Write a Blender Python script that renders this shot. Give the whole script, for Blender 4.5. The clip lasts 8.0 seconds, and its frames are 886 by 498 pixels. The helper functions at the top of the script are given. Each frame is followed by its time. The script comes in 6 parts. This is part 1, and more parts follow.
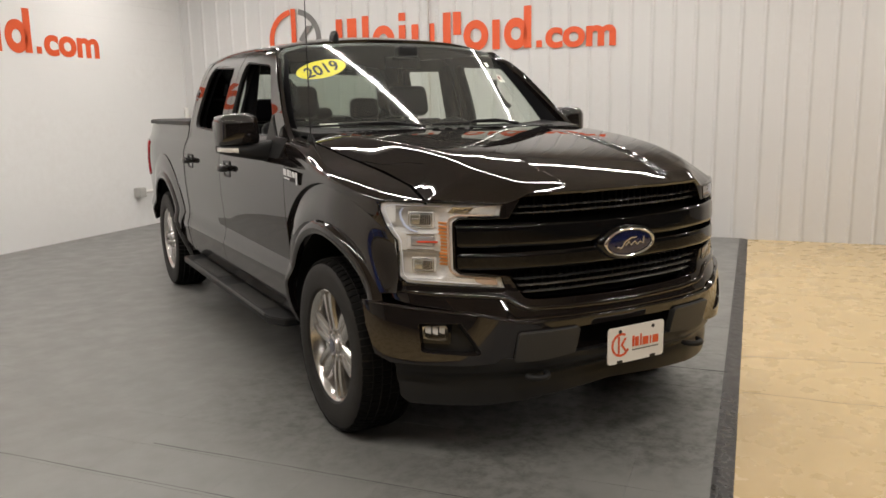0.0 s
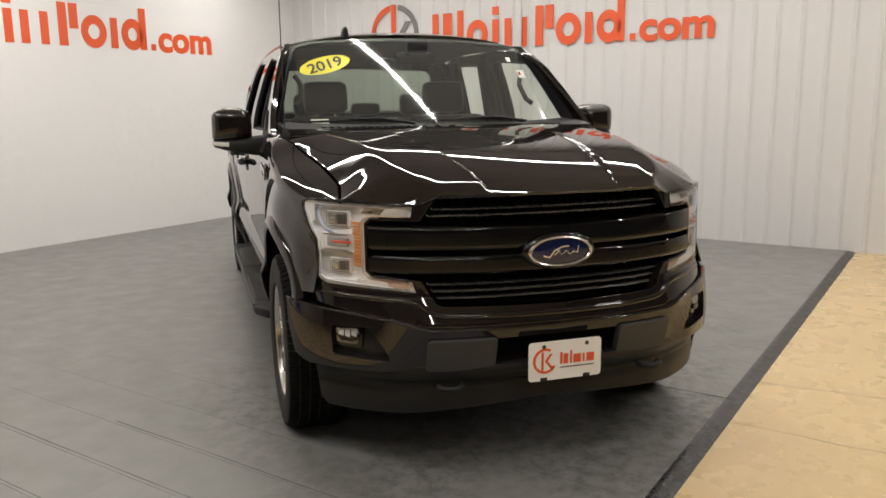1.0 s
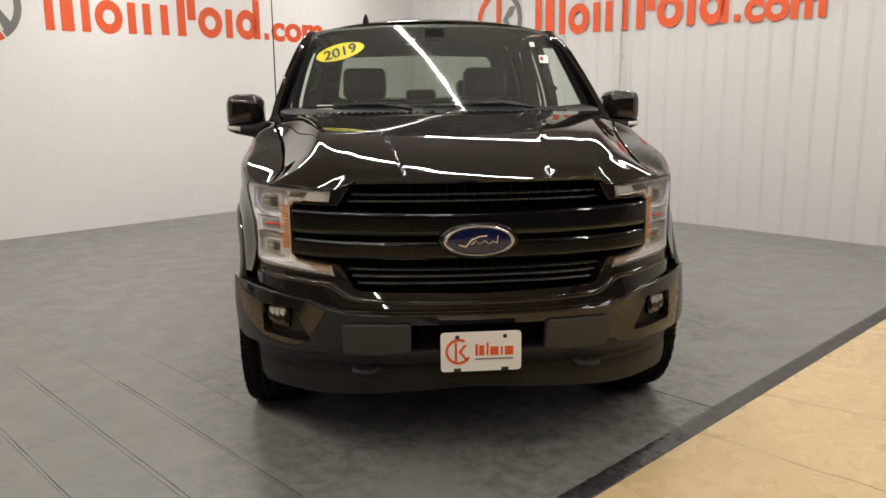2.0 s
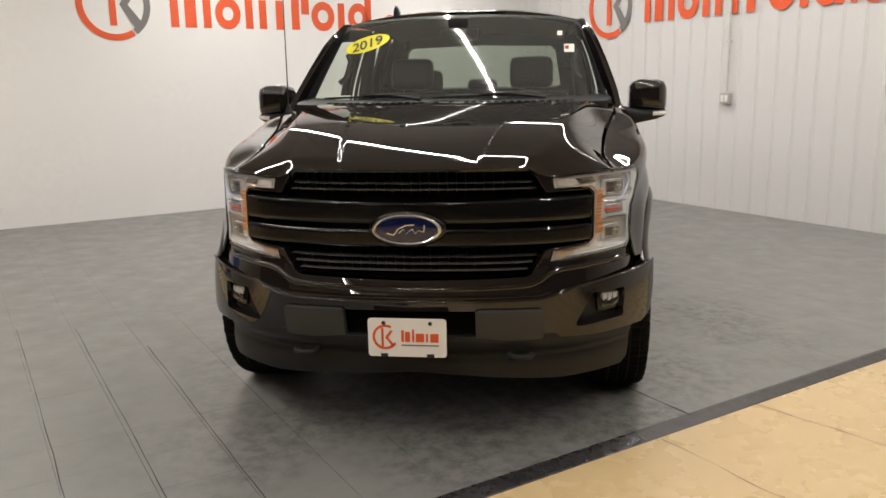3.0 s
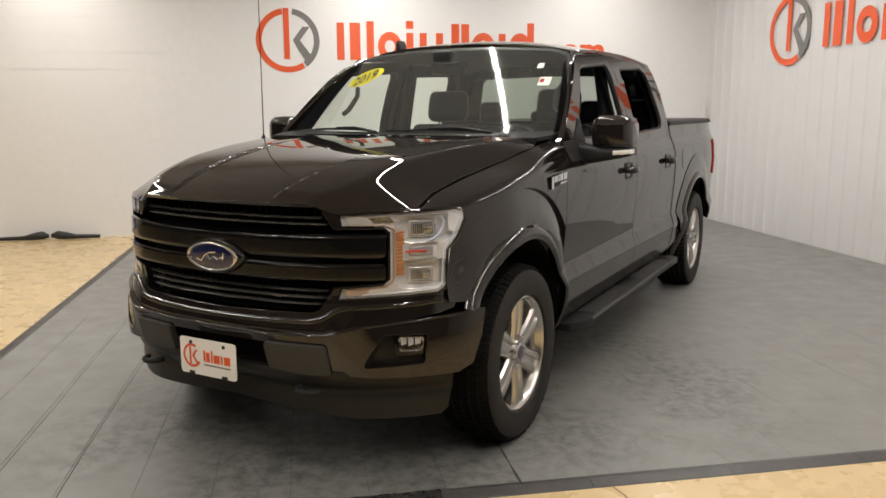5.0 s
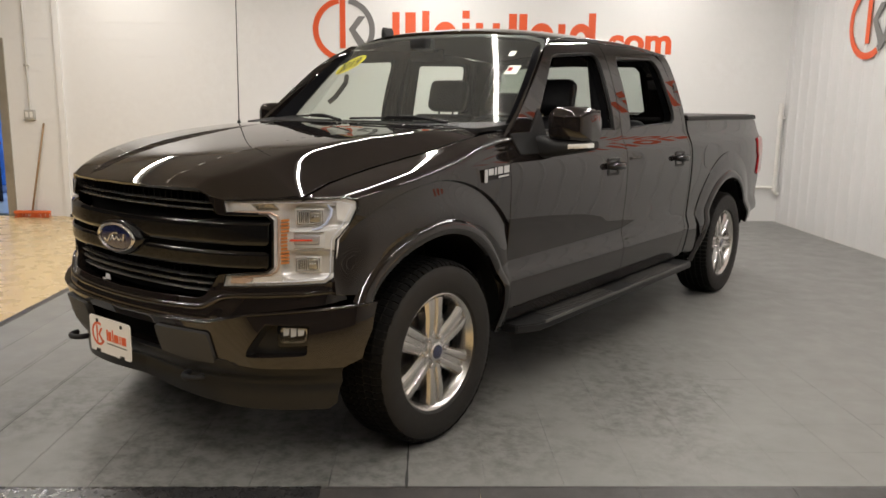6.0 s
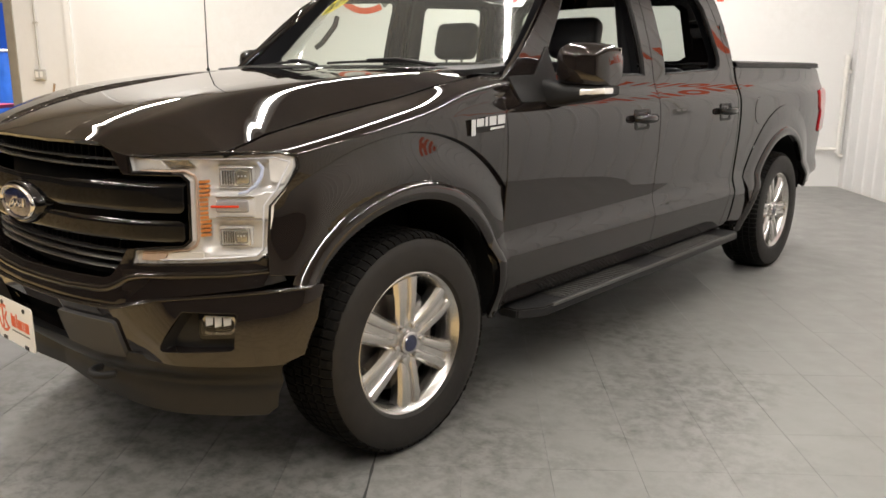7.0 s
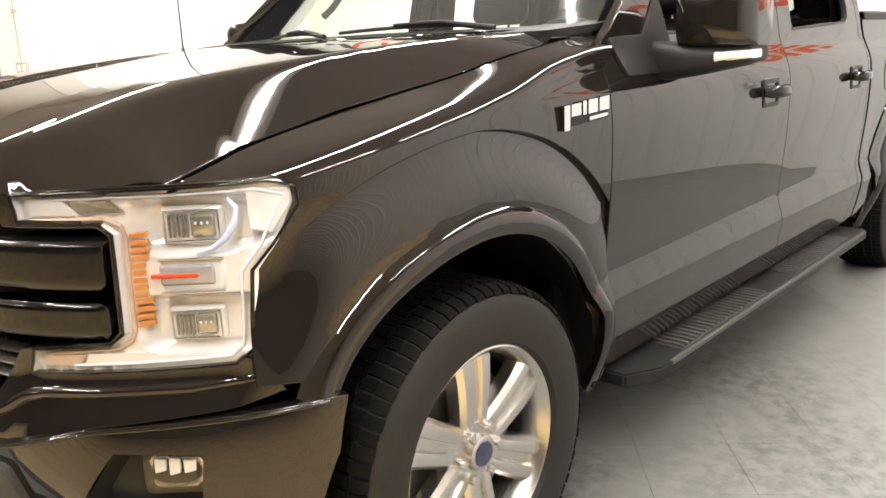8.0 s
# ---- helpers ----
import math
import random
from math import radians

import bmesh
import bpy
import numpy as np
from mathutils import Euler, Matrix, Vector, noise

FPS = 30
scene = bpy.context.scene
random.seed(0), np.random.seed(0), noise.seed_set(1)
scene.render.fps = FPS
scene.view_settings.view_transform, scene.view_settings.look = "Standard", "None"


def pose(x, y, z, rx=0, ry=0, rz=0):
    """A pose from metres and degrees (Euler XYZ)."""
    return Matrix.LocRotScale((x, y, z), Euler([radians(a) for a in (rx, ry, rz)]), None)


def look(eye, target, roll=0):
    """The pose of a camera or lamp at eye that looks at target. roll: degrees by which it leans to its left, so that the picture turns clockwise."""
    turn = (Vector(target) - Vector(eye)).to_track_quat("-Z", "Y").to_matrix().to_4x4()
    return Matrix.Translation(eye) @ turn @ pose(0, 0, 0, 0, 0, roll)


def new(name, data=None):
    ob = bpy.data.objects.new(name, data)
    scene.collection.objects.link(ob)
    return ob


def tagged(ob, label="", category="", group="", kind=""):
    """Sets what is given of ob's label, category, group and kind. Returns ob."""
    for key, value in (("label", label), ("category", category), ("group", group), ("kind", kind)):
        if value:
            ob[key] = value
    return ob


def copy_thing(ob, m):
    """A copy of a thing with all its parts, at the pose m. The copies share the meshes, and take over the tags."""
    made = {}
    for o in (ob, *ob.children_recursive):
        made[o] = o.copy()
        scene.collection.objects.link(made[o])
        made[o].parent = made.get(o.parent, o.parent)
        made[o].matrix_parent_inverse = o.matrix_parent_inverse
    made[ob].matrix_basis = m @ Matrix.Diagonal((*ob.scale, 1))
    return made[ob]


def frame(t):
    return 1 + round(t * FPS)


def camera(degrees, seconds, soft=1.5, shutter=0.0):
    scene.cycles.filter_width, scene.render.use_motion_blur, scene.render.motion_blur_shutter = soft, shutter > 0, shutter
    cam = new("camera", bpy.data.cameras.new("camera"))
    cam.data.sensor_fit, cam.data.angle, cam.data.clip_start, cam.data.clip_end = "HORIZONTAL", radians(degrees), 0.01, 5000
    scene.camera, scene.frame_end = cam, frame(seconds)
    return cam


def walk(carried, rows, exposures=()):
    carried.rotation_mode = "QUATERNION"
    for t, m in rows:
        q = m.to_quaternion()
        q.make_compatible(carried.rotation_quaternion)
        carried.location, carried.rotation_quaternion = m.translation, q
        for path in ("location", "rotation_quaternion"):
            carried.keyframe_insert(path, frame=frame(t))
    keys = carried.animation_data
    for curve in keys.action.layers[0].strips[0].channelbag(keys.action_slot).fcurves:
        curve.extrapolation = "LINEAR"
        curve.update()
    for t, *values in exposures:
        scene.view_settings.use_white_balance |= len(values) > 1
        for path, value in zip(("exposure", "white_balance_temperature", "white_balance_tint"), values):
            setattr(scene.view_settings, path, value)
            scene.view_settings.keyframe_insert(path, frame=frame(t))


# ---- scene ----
cam = camera(58.7, 8.0, soft=1.6)
PATH = [
    (0, (-2.233, -3.287, 1.464), (-1.263, -1.574, 1.11), -1.0),
    (0.5, (-1.762, -3.399, 1.469), (-0.976, -1.595, 1.112), -0.9),
    (1, (-1.315, -3.569, 1.463), (-0.722, -1.694, 1.101), -0.6),
    (1.5, (-0.845, -3.685, 1.455), (-0.456, -1.759, 1.082), -0.5),
    (3, (0.516, -3.796, 1.45), (0.263, -1.856, 1.038), -1.0),
    (3.5, (1.0, -3.781, 1.462), (0.551, -1.872, 1.067), -1.0),
    (4, (1.433, -3.655, 1.464), (0.818, -1.786, 1.102), -0.7),
    (4.5, (1.858, -3.437, 1.475), (1.069, -1.633, 1.127), -0.7),
    (6, (2.978, -2.594, 1.452), (1.781, -1.032, 1.092), 0.7),
    (6.5, (3.013, -2.282, 1.387), (1.753, -0.778, 0.999), 0.8),
    (7, (2.798, -1.922, 1.347), (1.514, -0.454, 0.902), 0.2),
    (7.5, (2.476, -1.569, 1.323), (1.161, -0.138, 0.851), -0.7),
    (8, (2.029, -1.265, 1.315), (0.716, 0.16, 0.818), -2.3),
]
EXPOSURES = [(0.0, -0.09), (1.6, -0.07), (3.0, 0.0), (6.2, 0.0), (6.7, 0.25), (7.3, 0.85), (8.0, 1.35)]
walk(cam, [(t, look(eye, target, roll)) for t, eye, target, roll in PATH], EXPOSURES)

# ---- light: long ceiling tubes light a closed white hall; a dim neutral sky closes the rest ----
world = bpy.data.worlds.new("hall_world")
scene.world = world
world.use_nodes = True
world.node_tree.nodes["Background"].inputs["Color"].default_value = (0.9, 0.92, 1.0, 1)
world.node_tree.nodes["Background"].inputs["Strength"].default_value = 0.05

# plan of the hall: u runs along the block wall, v along the ribbed wall
ANGLE = radians(39.0)
ROOM = Matrix.Rotation(ANGLE, 4, "Z")
U_RIB, V_BLOCK = 5.31, 6.25
U_FAR, V_FAR, CEIL = -10.5, -8.5, 3.75
TUBE_POWER = 21.0  # watts for each metre of tube


# ---- materials ----
def material(name, color, rough=0.5, metal=0.0, coat=0.0, coat_rough=0.03, bump=0.0, bump_scale=60.0, vary=0.0, vary_scale=3.0,
             stain=None, stain_amount=0.0, stain_scale=1.5, rough_vary=0.0, per_object=0.0, emit=0.0, ior=1.5, spec=0.5, coat_ior=1.5, spot=(0.44, 0.64), fleck=(0.38, 0.62, 13.0), dirt=None):
    mat = bpy.data.materials.new(name)
    mat.use_nodes = True
    nt = mat.node_tree
    nodes, links = nt.nodes, nt.links
    bsdf = nodes["Principled BSDF"]
    bsdf.inputs["Roughness"].default_value = rough
    bsdf.inputs["Metallic"].default_value = metal
    bsdf.inputs["IOR"].default_value = ior
    bsdf.inputs["Specular IOR Level"].default_value = spec
    bsdf.inputs["Coat Weight"].default_value = coat
    bsdf.inputs["Coat Roughness"].default_value = coat_rough
    bsdf.inputs["Coat IOR"].default_value = coat_ior
    bsdf.inputs["Base Color"].default_value = (*color, 1)
    if emit:
        bsdf.inputs["Emission Color"].default_value = (*color, 1)
        bsdf.inputs["Emission Strength"].default_value = emit
    coords = nodes.new("ShaderNodeTexCoord")
    geo = nodes.new("ShaderNodeNewGeometry")
    where = geo.outputs["Position"]

    def cloud(scale, detail=4.0, roughness=0.6):
        tex = nodes.new("ShaderNodeTexNoise")
        tex.inputs["Scale"].default_value, tex.inputs["Detail"].default_value = scale, detail
        tex.inputs["Roughness"].default_value = roughness
        links.new(where, tex.inputs["Vector"])
        return tex.outputs["Fac"]

    def ramp(value, low, high):
        node = nodes.new("ShaderNodeMapRange")
        node.inputs["From Min"].default_value, node.inputs["From Max"].default_value = low, high
        links.new(value, node.inputs["Value"])
        return node.outputs["Result"]

    def blend(fac, a, b, factor=1.0):
        node = nodes.new("ShaderNodeMix")
        node.data_type = "RGBA"
        if factor < 1.0:
            mul = nodes.new("ShaderNodeMath")
            mul.operation = "MULTIPLY"
            mul.inputs[1].default_value = factor
            links.new(fac, mul.inputs[0])
            fac = mul.outputs[0]
        links.new(fac, node.inputs[0])
        for socket, value in ((node.inputs[6], a), (node.inputs[7], b)):
            if isinstance(value, tuple):
                socket.default_value = (*value, 1)
            else:
                links.new(value, socket)
        return node.outputs[2]

    shade = None
    if vary:
        light = tuple(min(1.0, c * (1 + vary)) for c in color)
        dark = tuple(c * (1 - vary) for c in color)
        shade = blend(ramp(cloud(vary_scale), 0.3, 0.7), dark, light)
        shade = blend(ramp(cloud(vary_scale * 14, 3), 0.35, 0.65), shade, color, 0.4)
    if per_object:
        info = nodes.new("ShaderNodeObjectInfo")
        dark = tuple(c * (1 - per_object) for c in color)
        shade = blend(info.outputs["Random"], shade or color, dark, 0.6)
    if stain_amount:
        spots = ramp(cloud(stain_scale, 3, 0.55), *spot)
        fine = ramp(cloud(stain_scale * fleck[2], 8, 0.72), fleck[0], fleck[1])
        both = nodes.new("ShaderNodeMath")
        both.operation = "MULTIPLY"
        links.new(spots, both.inputs[0]), links.new(fine, both.inputs[1])
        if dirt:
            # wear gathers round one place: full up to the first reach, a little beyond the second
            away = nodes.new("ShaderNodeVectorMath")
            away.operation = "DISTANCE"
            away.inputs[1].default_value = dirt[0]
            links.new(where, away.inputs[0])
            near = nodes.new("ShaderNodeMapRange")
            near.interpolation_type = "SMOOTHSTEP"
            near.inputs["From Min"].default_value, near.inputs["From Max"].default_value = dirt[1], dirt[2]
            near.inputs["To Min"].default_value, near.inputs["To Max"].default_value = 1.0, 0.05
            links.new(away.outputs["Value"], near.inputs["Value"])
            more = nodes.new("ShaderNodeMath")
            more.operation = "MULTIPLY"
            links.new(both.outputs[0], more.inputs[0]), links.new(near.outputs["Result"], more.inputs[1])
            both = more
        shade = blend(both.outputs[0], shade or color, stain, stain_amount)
    if shade is not None:
        links.new(shade, bsdf.inputs["Base Color"])
    if rough_vary:
        out = nodes.new("ShaderNodeMapRange")
        out.inputs["From Min"].default_value, out.inputs["From Max"].default_value = 0.3, 0.7
        out.inputs["To Min"].default_value, out.inputs["To Max"].default_value = max(0.02, rough - rough_vary), rough + rough_vary
        links.new(cloud(vary_scale * 3 + 2, 5), out.inputs["Value"])
        links.new(out.outputs["Result"], bsdf.inputs["Roughness"])
    if bump:
        node = nodes.new("ShaderNodeBump")
        node.inputs["Strength"].default_value, node.inputs["Distance"].default_value = bump, 0.004
        links.new(cloud(bump_scale, 5), node.inputs["Height"])
        links.new(node.outputs["Normal"], bsdf.inputs["Normal"])
    return mat


def glass(name, tint, ior=1.5, rough=0.0, haze=0.0):
    """Thin clear sheet: see-through with a mirror-like sheen that grows towards grazing angles, under a pale layer that
    paints reflected haze.
    """
    mat = bpy.data.materials.new(name)
    mat.use_nodes = True
    nodes, links = mat.node_tree.nodes, mat.node_tree.links
    nodes.remove(nodes["Principled BSDF"])
    clear, sheen, mix, fres = (nodes.new(k) for k in ("ShaderNodeBsdfTransparent", "ShaderNodeBsdfGlossy", "ShaderNodeMixShader", "ShaderNodeFresnel"))
    clear.inputs["Color"].default_value = (*tint, 1)
    sheen.inputs["Roughness"].default_value = rough
    fres.inputs["IOR"].default_value = ior
    links.new(fres.outputs[0], mix.inputs[0])
    links.new(clear.outputs[0], mix.inputs[1])
    links.new(sheen.outputs[0], mix.inputs[2])
    links.new(mix.outputs[0], nodes["Material Output"].inputs["Surface"])
    # pale diffuse layer puts the hazy ceiling reflection into the pane's colour
    if haze:
        veil, over = nodes.new("ShaderNodeBsdfDiffuse"), nodes.new("ShaderNodeMixShader")
        veil.inputs["Color"].default_value = (0.75, 0.76, 0.72, 1)
        over.inputs[0].default_value = haze
        links.new(mix.outputs[0], over.inputs[1])
        links.new(veil.outputs[0], over.inputs[2])
        links.new(over.outputs[0], nodes["Material Output"].inputs["Surface"])
    return mat


M_BLOCK = material("painted block", (0.78, 0.775, 0.765), 0.45, bump=0.25, bump_scale=45, vary=0.025, vary_scale=0.9, stain=(0.55, 0.52, 0.48), stain_amount=0.12, stain_scale=0.9)
M_RIBBED = material("painted ribbed steel", (0.63, 0.625, 0.62), 0.32, bump=0.06, bump_scale=12, vary=0.02, vary_scale=1.2, stain=(0.5, 0.46, 0.42), stain_amount=0.12, stain_scale=1.2)
M_CEILING = material("dull grey ceiling", (0.44, 0.44, 0.44), 0.8, bump=0.1, vary=0.08)
M_HALL = material("dim brown-grey hall wall", (0.07, 0.065, 0.06), 0.7, bump=0.1, vary=0.12, vary_scale=0.7)
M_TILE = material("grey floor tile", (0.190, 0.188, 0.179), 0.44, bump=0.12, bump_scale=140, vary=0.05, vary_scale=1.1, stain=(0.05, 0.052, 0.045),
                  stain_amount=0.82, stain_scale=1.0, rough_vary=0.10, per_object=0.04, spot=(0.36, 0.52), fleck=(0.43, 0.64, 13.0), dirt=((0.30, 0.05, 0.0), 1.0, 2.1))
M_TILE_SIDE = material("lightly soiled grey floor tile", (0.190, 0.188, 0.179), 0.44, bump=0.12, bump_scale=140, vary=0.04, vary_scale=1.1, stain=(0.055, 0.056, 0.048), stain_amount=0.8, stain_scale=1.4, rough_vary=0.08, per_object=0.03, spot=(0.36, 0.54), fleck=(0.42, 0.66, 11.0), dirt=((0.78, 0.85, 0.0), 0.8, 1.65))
M_JOINT = material("tile joint", (0.035, 0.035, 0.034), 0.8, vary=0.2)
M_EDGE = material("rubber edge strip", (0.040, 0.036, 0.035), 0.45, bump=0.2, bump_scale=60, vary=0.15, vary_scale=6, stain=(0.10, 0.095, 0.09), stain_amount=0.3, stain_scale=3, rough_vary=0.1)
M_EDGE_WET = material("damp rubber edge strip", (0.024, 0.023, 0.0235), 0.30, bump=0.3, bump_scale=45, vary=0.3, vary_scale=9, stain=(0.15, 0.145, 0.135), stain_amount=0.35, stain_scale=7, spot=(0.54, 0.72), fleck=(0.4, 0.7, 30.0), rough_vary=0.16)
M_CONCRETE = material("sealed concrete", (0.57, 0.427, 0.225), 0.28, bump=0.04, bump_scale=60, vary=0.05, vary_scale=0.9, stain=(0.36, 0.24, 0.115), stain_amount=0.36, stain_scale=1.5, spot=(0.36, 0.9), fleck=(0.38, 0.95, 22.0), rough_vary=0.05)
M_CRACK = material("brown crack filler", (0.22, 0.15, 0.08), 0.7, vary=0.4, vary_scale=20)
M_ORANGE = material("orange vinyl", (0.72, 0.10, 0.025), 0.4, vary=0.05, vary_scale=2)
M_LOGO_GREY = material("grey vinyl", (0.17, 0.165, 0.16), 0.4, vary=0.06, vary_scale=2)
TUBE_COLOR = (1.0, 0.945, 0.885)
M_TUBE = material("lit tube diffuser", TUBE_COLOR, 0.5, emit=4.0)
M_HOUSING = material("white lamp housing", (0.75, 0.75, 0.74), 0.4, vary=0.04)
M_CONDUIT = material("pale painted conduit", (0.55, 0.535, 0.50), 0.4, metal=0.15, vary=0.1, vary_scale=8)
M_BOXGREY = material("grey outlet box", (0.42, 0.41, 0.38), 0.5, vary=0.08, vary_scale=9)
M_PIPE = material("white plastic pipe", (0.78, 0.76, 0.72), 0.35, vary=0.05, vary_scale=6)
M_FRAME = material("worn steel door frame", (0.30, 0.27, 0.22), 0.45, vary=0.15, vary_scale=5, metal=0.2)
M_BLUE = material("bright blue paint", (0.02, 0.11, 0.52), 0.5, vary=0.15, vary_scale=2, bump=0.1)
M_BLUE_SHEET = material("blue plastic sheet", (0.03, 0.13, 0.50), 0.28, vary=0.3, vary_scale=3, bump=0.5, bump_scale=6)
M_BLUE_FLOOR = material("blue-grey wet floor", (0.16, 0.24, 0.36), 0.3, vary=0.2, vary_scale=2)
M_RED = material("red painted steel", (0.35, 0.03, 0.04), 0.45, vary=0.15, vary_scale=6)
M_DARK = material("black rubber", (0.02, 0.019, 0.018), 0.6, vary=0.2, vary_scale=9)
M_STICK = material("wooden broom stick", (0.30, 0.19, 0.10), 0.55, vary=0.2, vary_scale=15)
M_BRISTLE = material("orange bristles", (0.65, 0.13, 0.03), 0.7, vary=0.25, vary_scale=30, bump=0.5, bump_scale=200)


# ---- mesh helpers ----
def link(name, mesh, mat, parent=None, label=""):
    ob = new(name, mesh)
    if mat is not None and not mesh.materials:
        mesh.materials.append(mat)
    if parent is not None:
        ob.parent = parent
    if label:
        ob["label"] = label
    return ob


def part(name, bm, mat, parent=None, label="", smooth=None):
    """One bmesh as one mesh object under its thing."""
    mesh = bpy.data.meshes.new(name)
    bmesh.ops.recalc_face_normals(bm, faces=bm.faces)
    if smooth:
        for edge in bm.edges:
            edge.smooth = len(edge.link_faces) == 2 and edge.calc_face_angle(9) < radians(smooth)
    bm.to_mesh(mesh)
    bm.free()
    if smooth:
        mesh.polygons.foreach_set("use_smooth", [True] * len(mesh.polygons))
    return link(name, mesh, mat, parent, label)


def thing(name, label, category, group="", kind="", m=None):
    ob = new(name)
    if m is not None:
        ob.matrix_basis = m
    return tagged(ob, label, category, group, kind)


def box(bm, x0, x1, y0, y1, z0, z1, bevel=0.0, m=None, segments=2):
    got = bmesh.ops.create_cube(bm, size=1.0)["verts"]
    for v in got:
        v.co = Vector(((x0 + x1) / 2 + v.co.x * (x1 - x0), (y0 + y1) / 2 + v.co.y * (y1 - y0), (z0 + z1) / 2 + v.co.z * (z1 - z0)))
    if bevel:
        edges = {e for v in got for e in v.link_edges}
        out = bmesh.ops.bevel(bm, geom=list(edges), offset=bevel, segments=segments, affect="EDGES", profile=0.5)
        got = list({v for f in out["faces"] for v in f.verts} | {v for v in got if v.is_valid})
    if m is not None:
        bmesh.ops.transform(bm, matrix=m, verts=got)
    return got


def tube(bm, points, radius, sides=10, cap=True):
    """A round bar along a polyline; radius may be one number or one for each point."""
    points = [Vector(p) for p in points]
    radii = radius if isinstance(radius, (list, tuple)) else [radius] * len(points)
    rings = []
    side = None
    for n, p in enumerate(points):
        a, b = points[max(n - 1, 0)], points[min(n + 1, len(points) - 1)]
        way = (b - a).normalized()
        if side is None or abs(side.dot(way)) > 0.98:
            side = way.orthogonal().normalized()
        side = (side - way * side.dot(way)).normalized()
        up = way.cross(side)
        rings.append([bm.verts.new(p + (side * math.cos(k * math.tau / sides) + up * math.sin(k * math.tau / sides)) * radii[n]) for k in range(sides)])
    for r, s in zip(rings, rings[1:]):
        for k in range(sides):
            bm.faces.new((r[k], r[(k + 1) % sides], s[(k + 1) % sides], s[k]))
    if cap:
        bm.faces.new(rings[0][::-1]), bm.faces.new(rings[-1])
    return [v for r in rings for v in r]


def prism(bm, outline, place, depth):
    """A flat outline of 2D points, set in space by place(a, b, d), from d = 0 to d = depth."""
    low = [bm.verts.new(place(a, b, 0.0)) for a, b in outline]
    high = [bm.verts.new(place(a, b, depth)) for a, b in outline]
    bm.faces.new(low[::-1]), bm.faces.new(high)
    for k in range(len(low)):
        bm.faces.new((low[k], low[(k + 1) % len(low)], high[(k + 1) % len(low)], high[k]))


def annulus(bm, place, r0, r1, start, end, depth, steps=40, squash=1.0):
    """A flat ring sector between two radii, angles in degrees."""
    outline = [(r1 * math.cos(radians(a)), squash * r1 * math.sin(radians(a))) for a in np.linspace(start, end, steps)]
    inner = [(r0 * math.cos(radians(a)), squash * r0 * math.sin(radians(a))) for a in np.linspace(start, end, steps)]
    closed = abs(end - start) > 359.9
    rows = [[bm.verts.new(place(*p, d)) for p in (outline[:-1] if closed else outline)] + [bm.verts.new(place(*p, d)) for p in (inner[:-1] if closed else inner)] for d in (0.0, depth)]
    n = len(rows[0]) // 2
    for k in range(n if closed else n - 1):
        j = (k + 1) % n
        bm.faces.new((rows[1][k], rows[1][j], rows[1][n + j], rows[1][n + k]))
        bm.faces.new((rows[0][k], rows[0][j], rows[1][j], rows[1][k]))
        bm.faces.new((rows[0][n + k], rows[0][n + j], rows[1][n + j], rows[1][n + k]))


# ---- hall ----
def slab(name, label, category, u0, u1, v0, v1, z0, z1, mat, m=ROOM):
    bm = bmesh.new()
    box(bm, u0, u1, v0, v1, z0, z1)
    ob = part(name, bm, mat)
    ob.matrix_basis = m
    return tagged(ob, label, category, kind="structure")


slab("ground", "sealed beige concrete floor with dark cracks", "floor", U_FAR, U_RIB, V_FAR, V_BLOCK, -0.30, -0.012, M_CONCRETE)
slab("ceiling", "plain dull grey ceiling above the lamps", "ceiling", U_FAR - 0.2, U_RIB + 0.2, V_FAR - 0.2, V_BLOCK + 0.2, CEIL, CEIL + 0.15, M_CEILING)
slab("wall_west", "plain dim brown-grey hall wall", "wall", U_FAR - 0.2, U_FAR, V_FAR - 0.2, V_BLOCK + 0.2, -0.30, CEIL, M_HALL)
slab("wall_south", "plain dim brown-grey hall wall", "wall", U_FAR, U_RIB + 0.2, V_FAR - 0.2, V_FAR, -0.30, CEIL, M_HALL)

# block wall with a doorway, laid in courses with fine recessed joints
DOOR_U0, DOOR_U1, DOOR_H = -5.75, -4.55, 2.20
wall = thing("wall_block", "white painted concrete block wall with faint courses", "wall", kind="structure", m=ROOM)
bm = bmesh.new()
box(bm, U_FAR, DOOR_U0, V_BLOCK + 0.0032, V_BLOCK + 0.2, -0.30, CEIL)
box(bm, DOOR_U0, DOOR_U1, V_BLOCK + 0.0032, V_BLOCK + 0.2, DOOR_H, CEIL)
box(bm, DOOR_U1, U_RIB + 0.2, V_BLOCK + 0.0032, V_BLOCK + 0.2, -0.30, CEIL)
part("wall_core", bm, M_BLOCK, wall)
course = 0.2
for k in range(19):
    z0, z1 = k * course - 0.012 if k == 0 else k * course, min((k + 1) * course - 0.004, CEIL - 0.004)
    runs = [(U_FAR, DOOR_U0), (DOOR_U1, U_RIB)] if z0 < DOOR_H - 0.01 else [(U_FAR, U_RIB)]
    for a, b in runs:
        bm = bmesh.new()
        shift = random.uniform(0, 0.0005)
        box(bm, a, b, V_BLOCK - shift, V_BLOCK + 0.003, z0, z1)
        part("block_course", bm, M_BLOCK, wall)

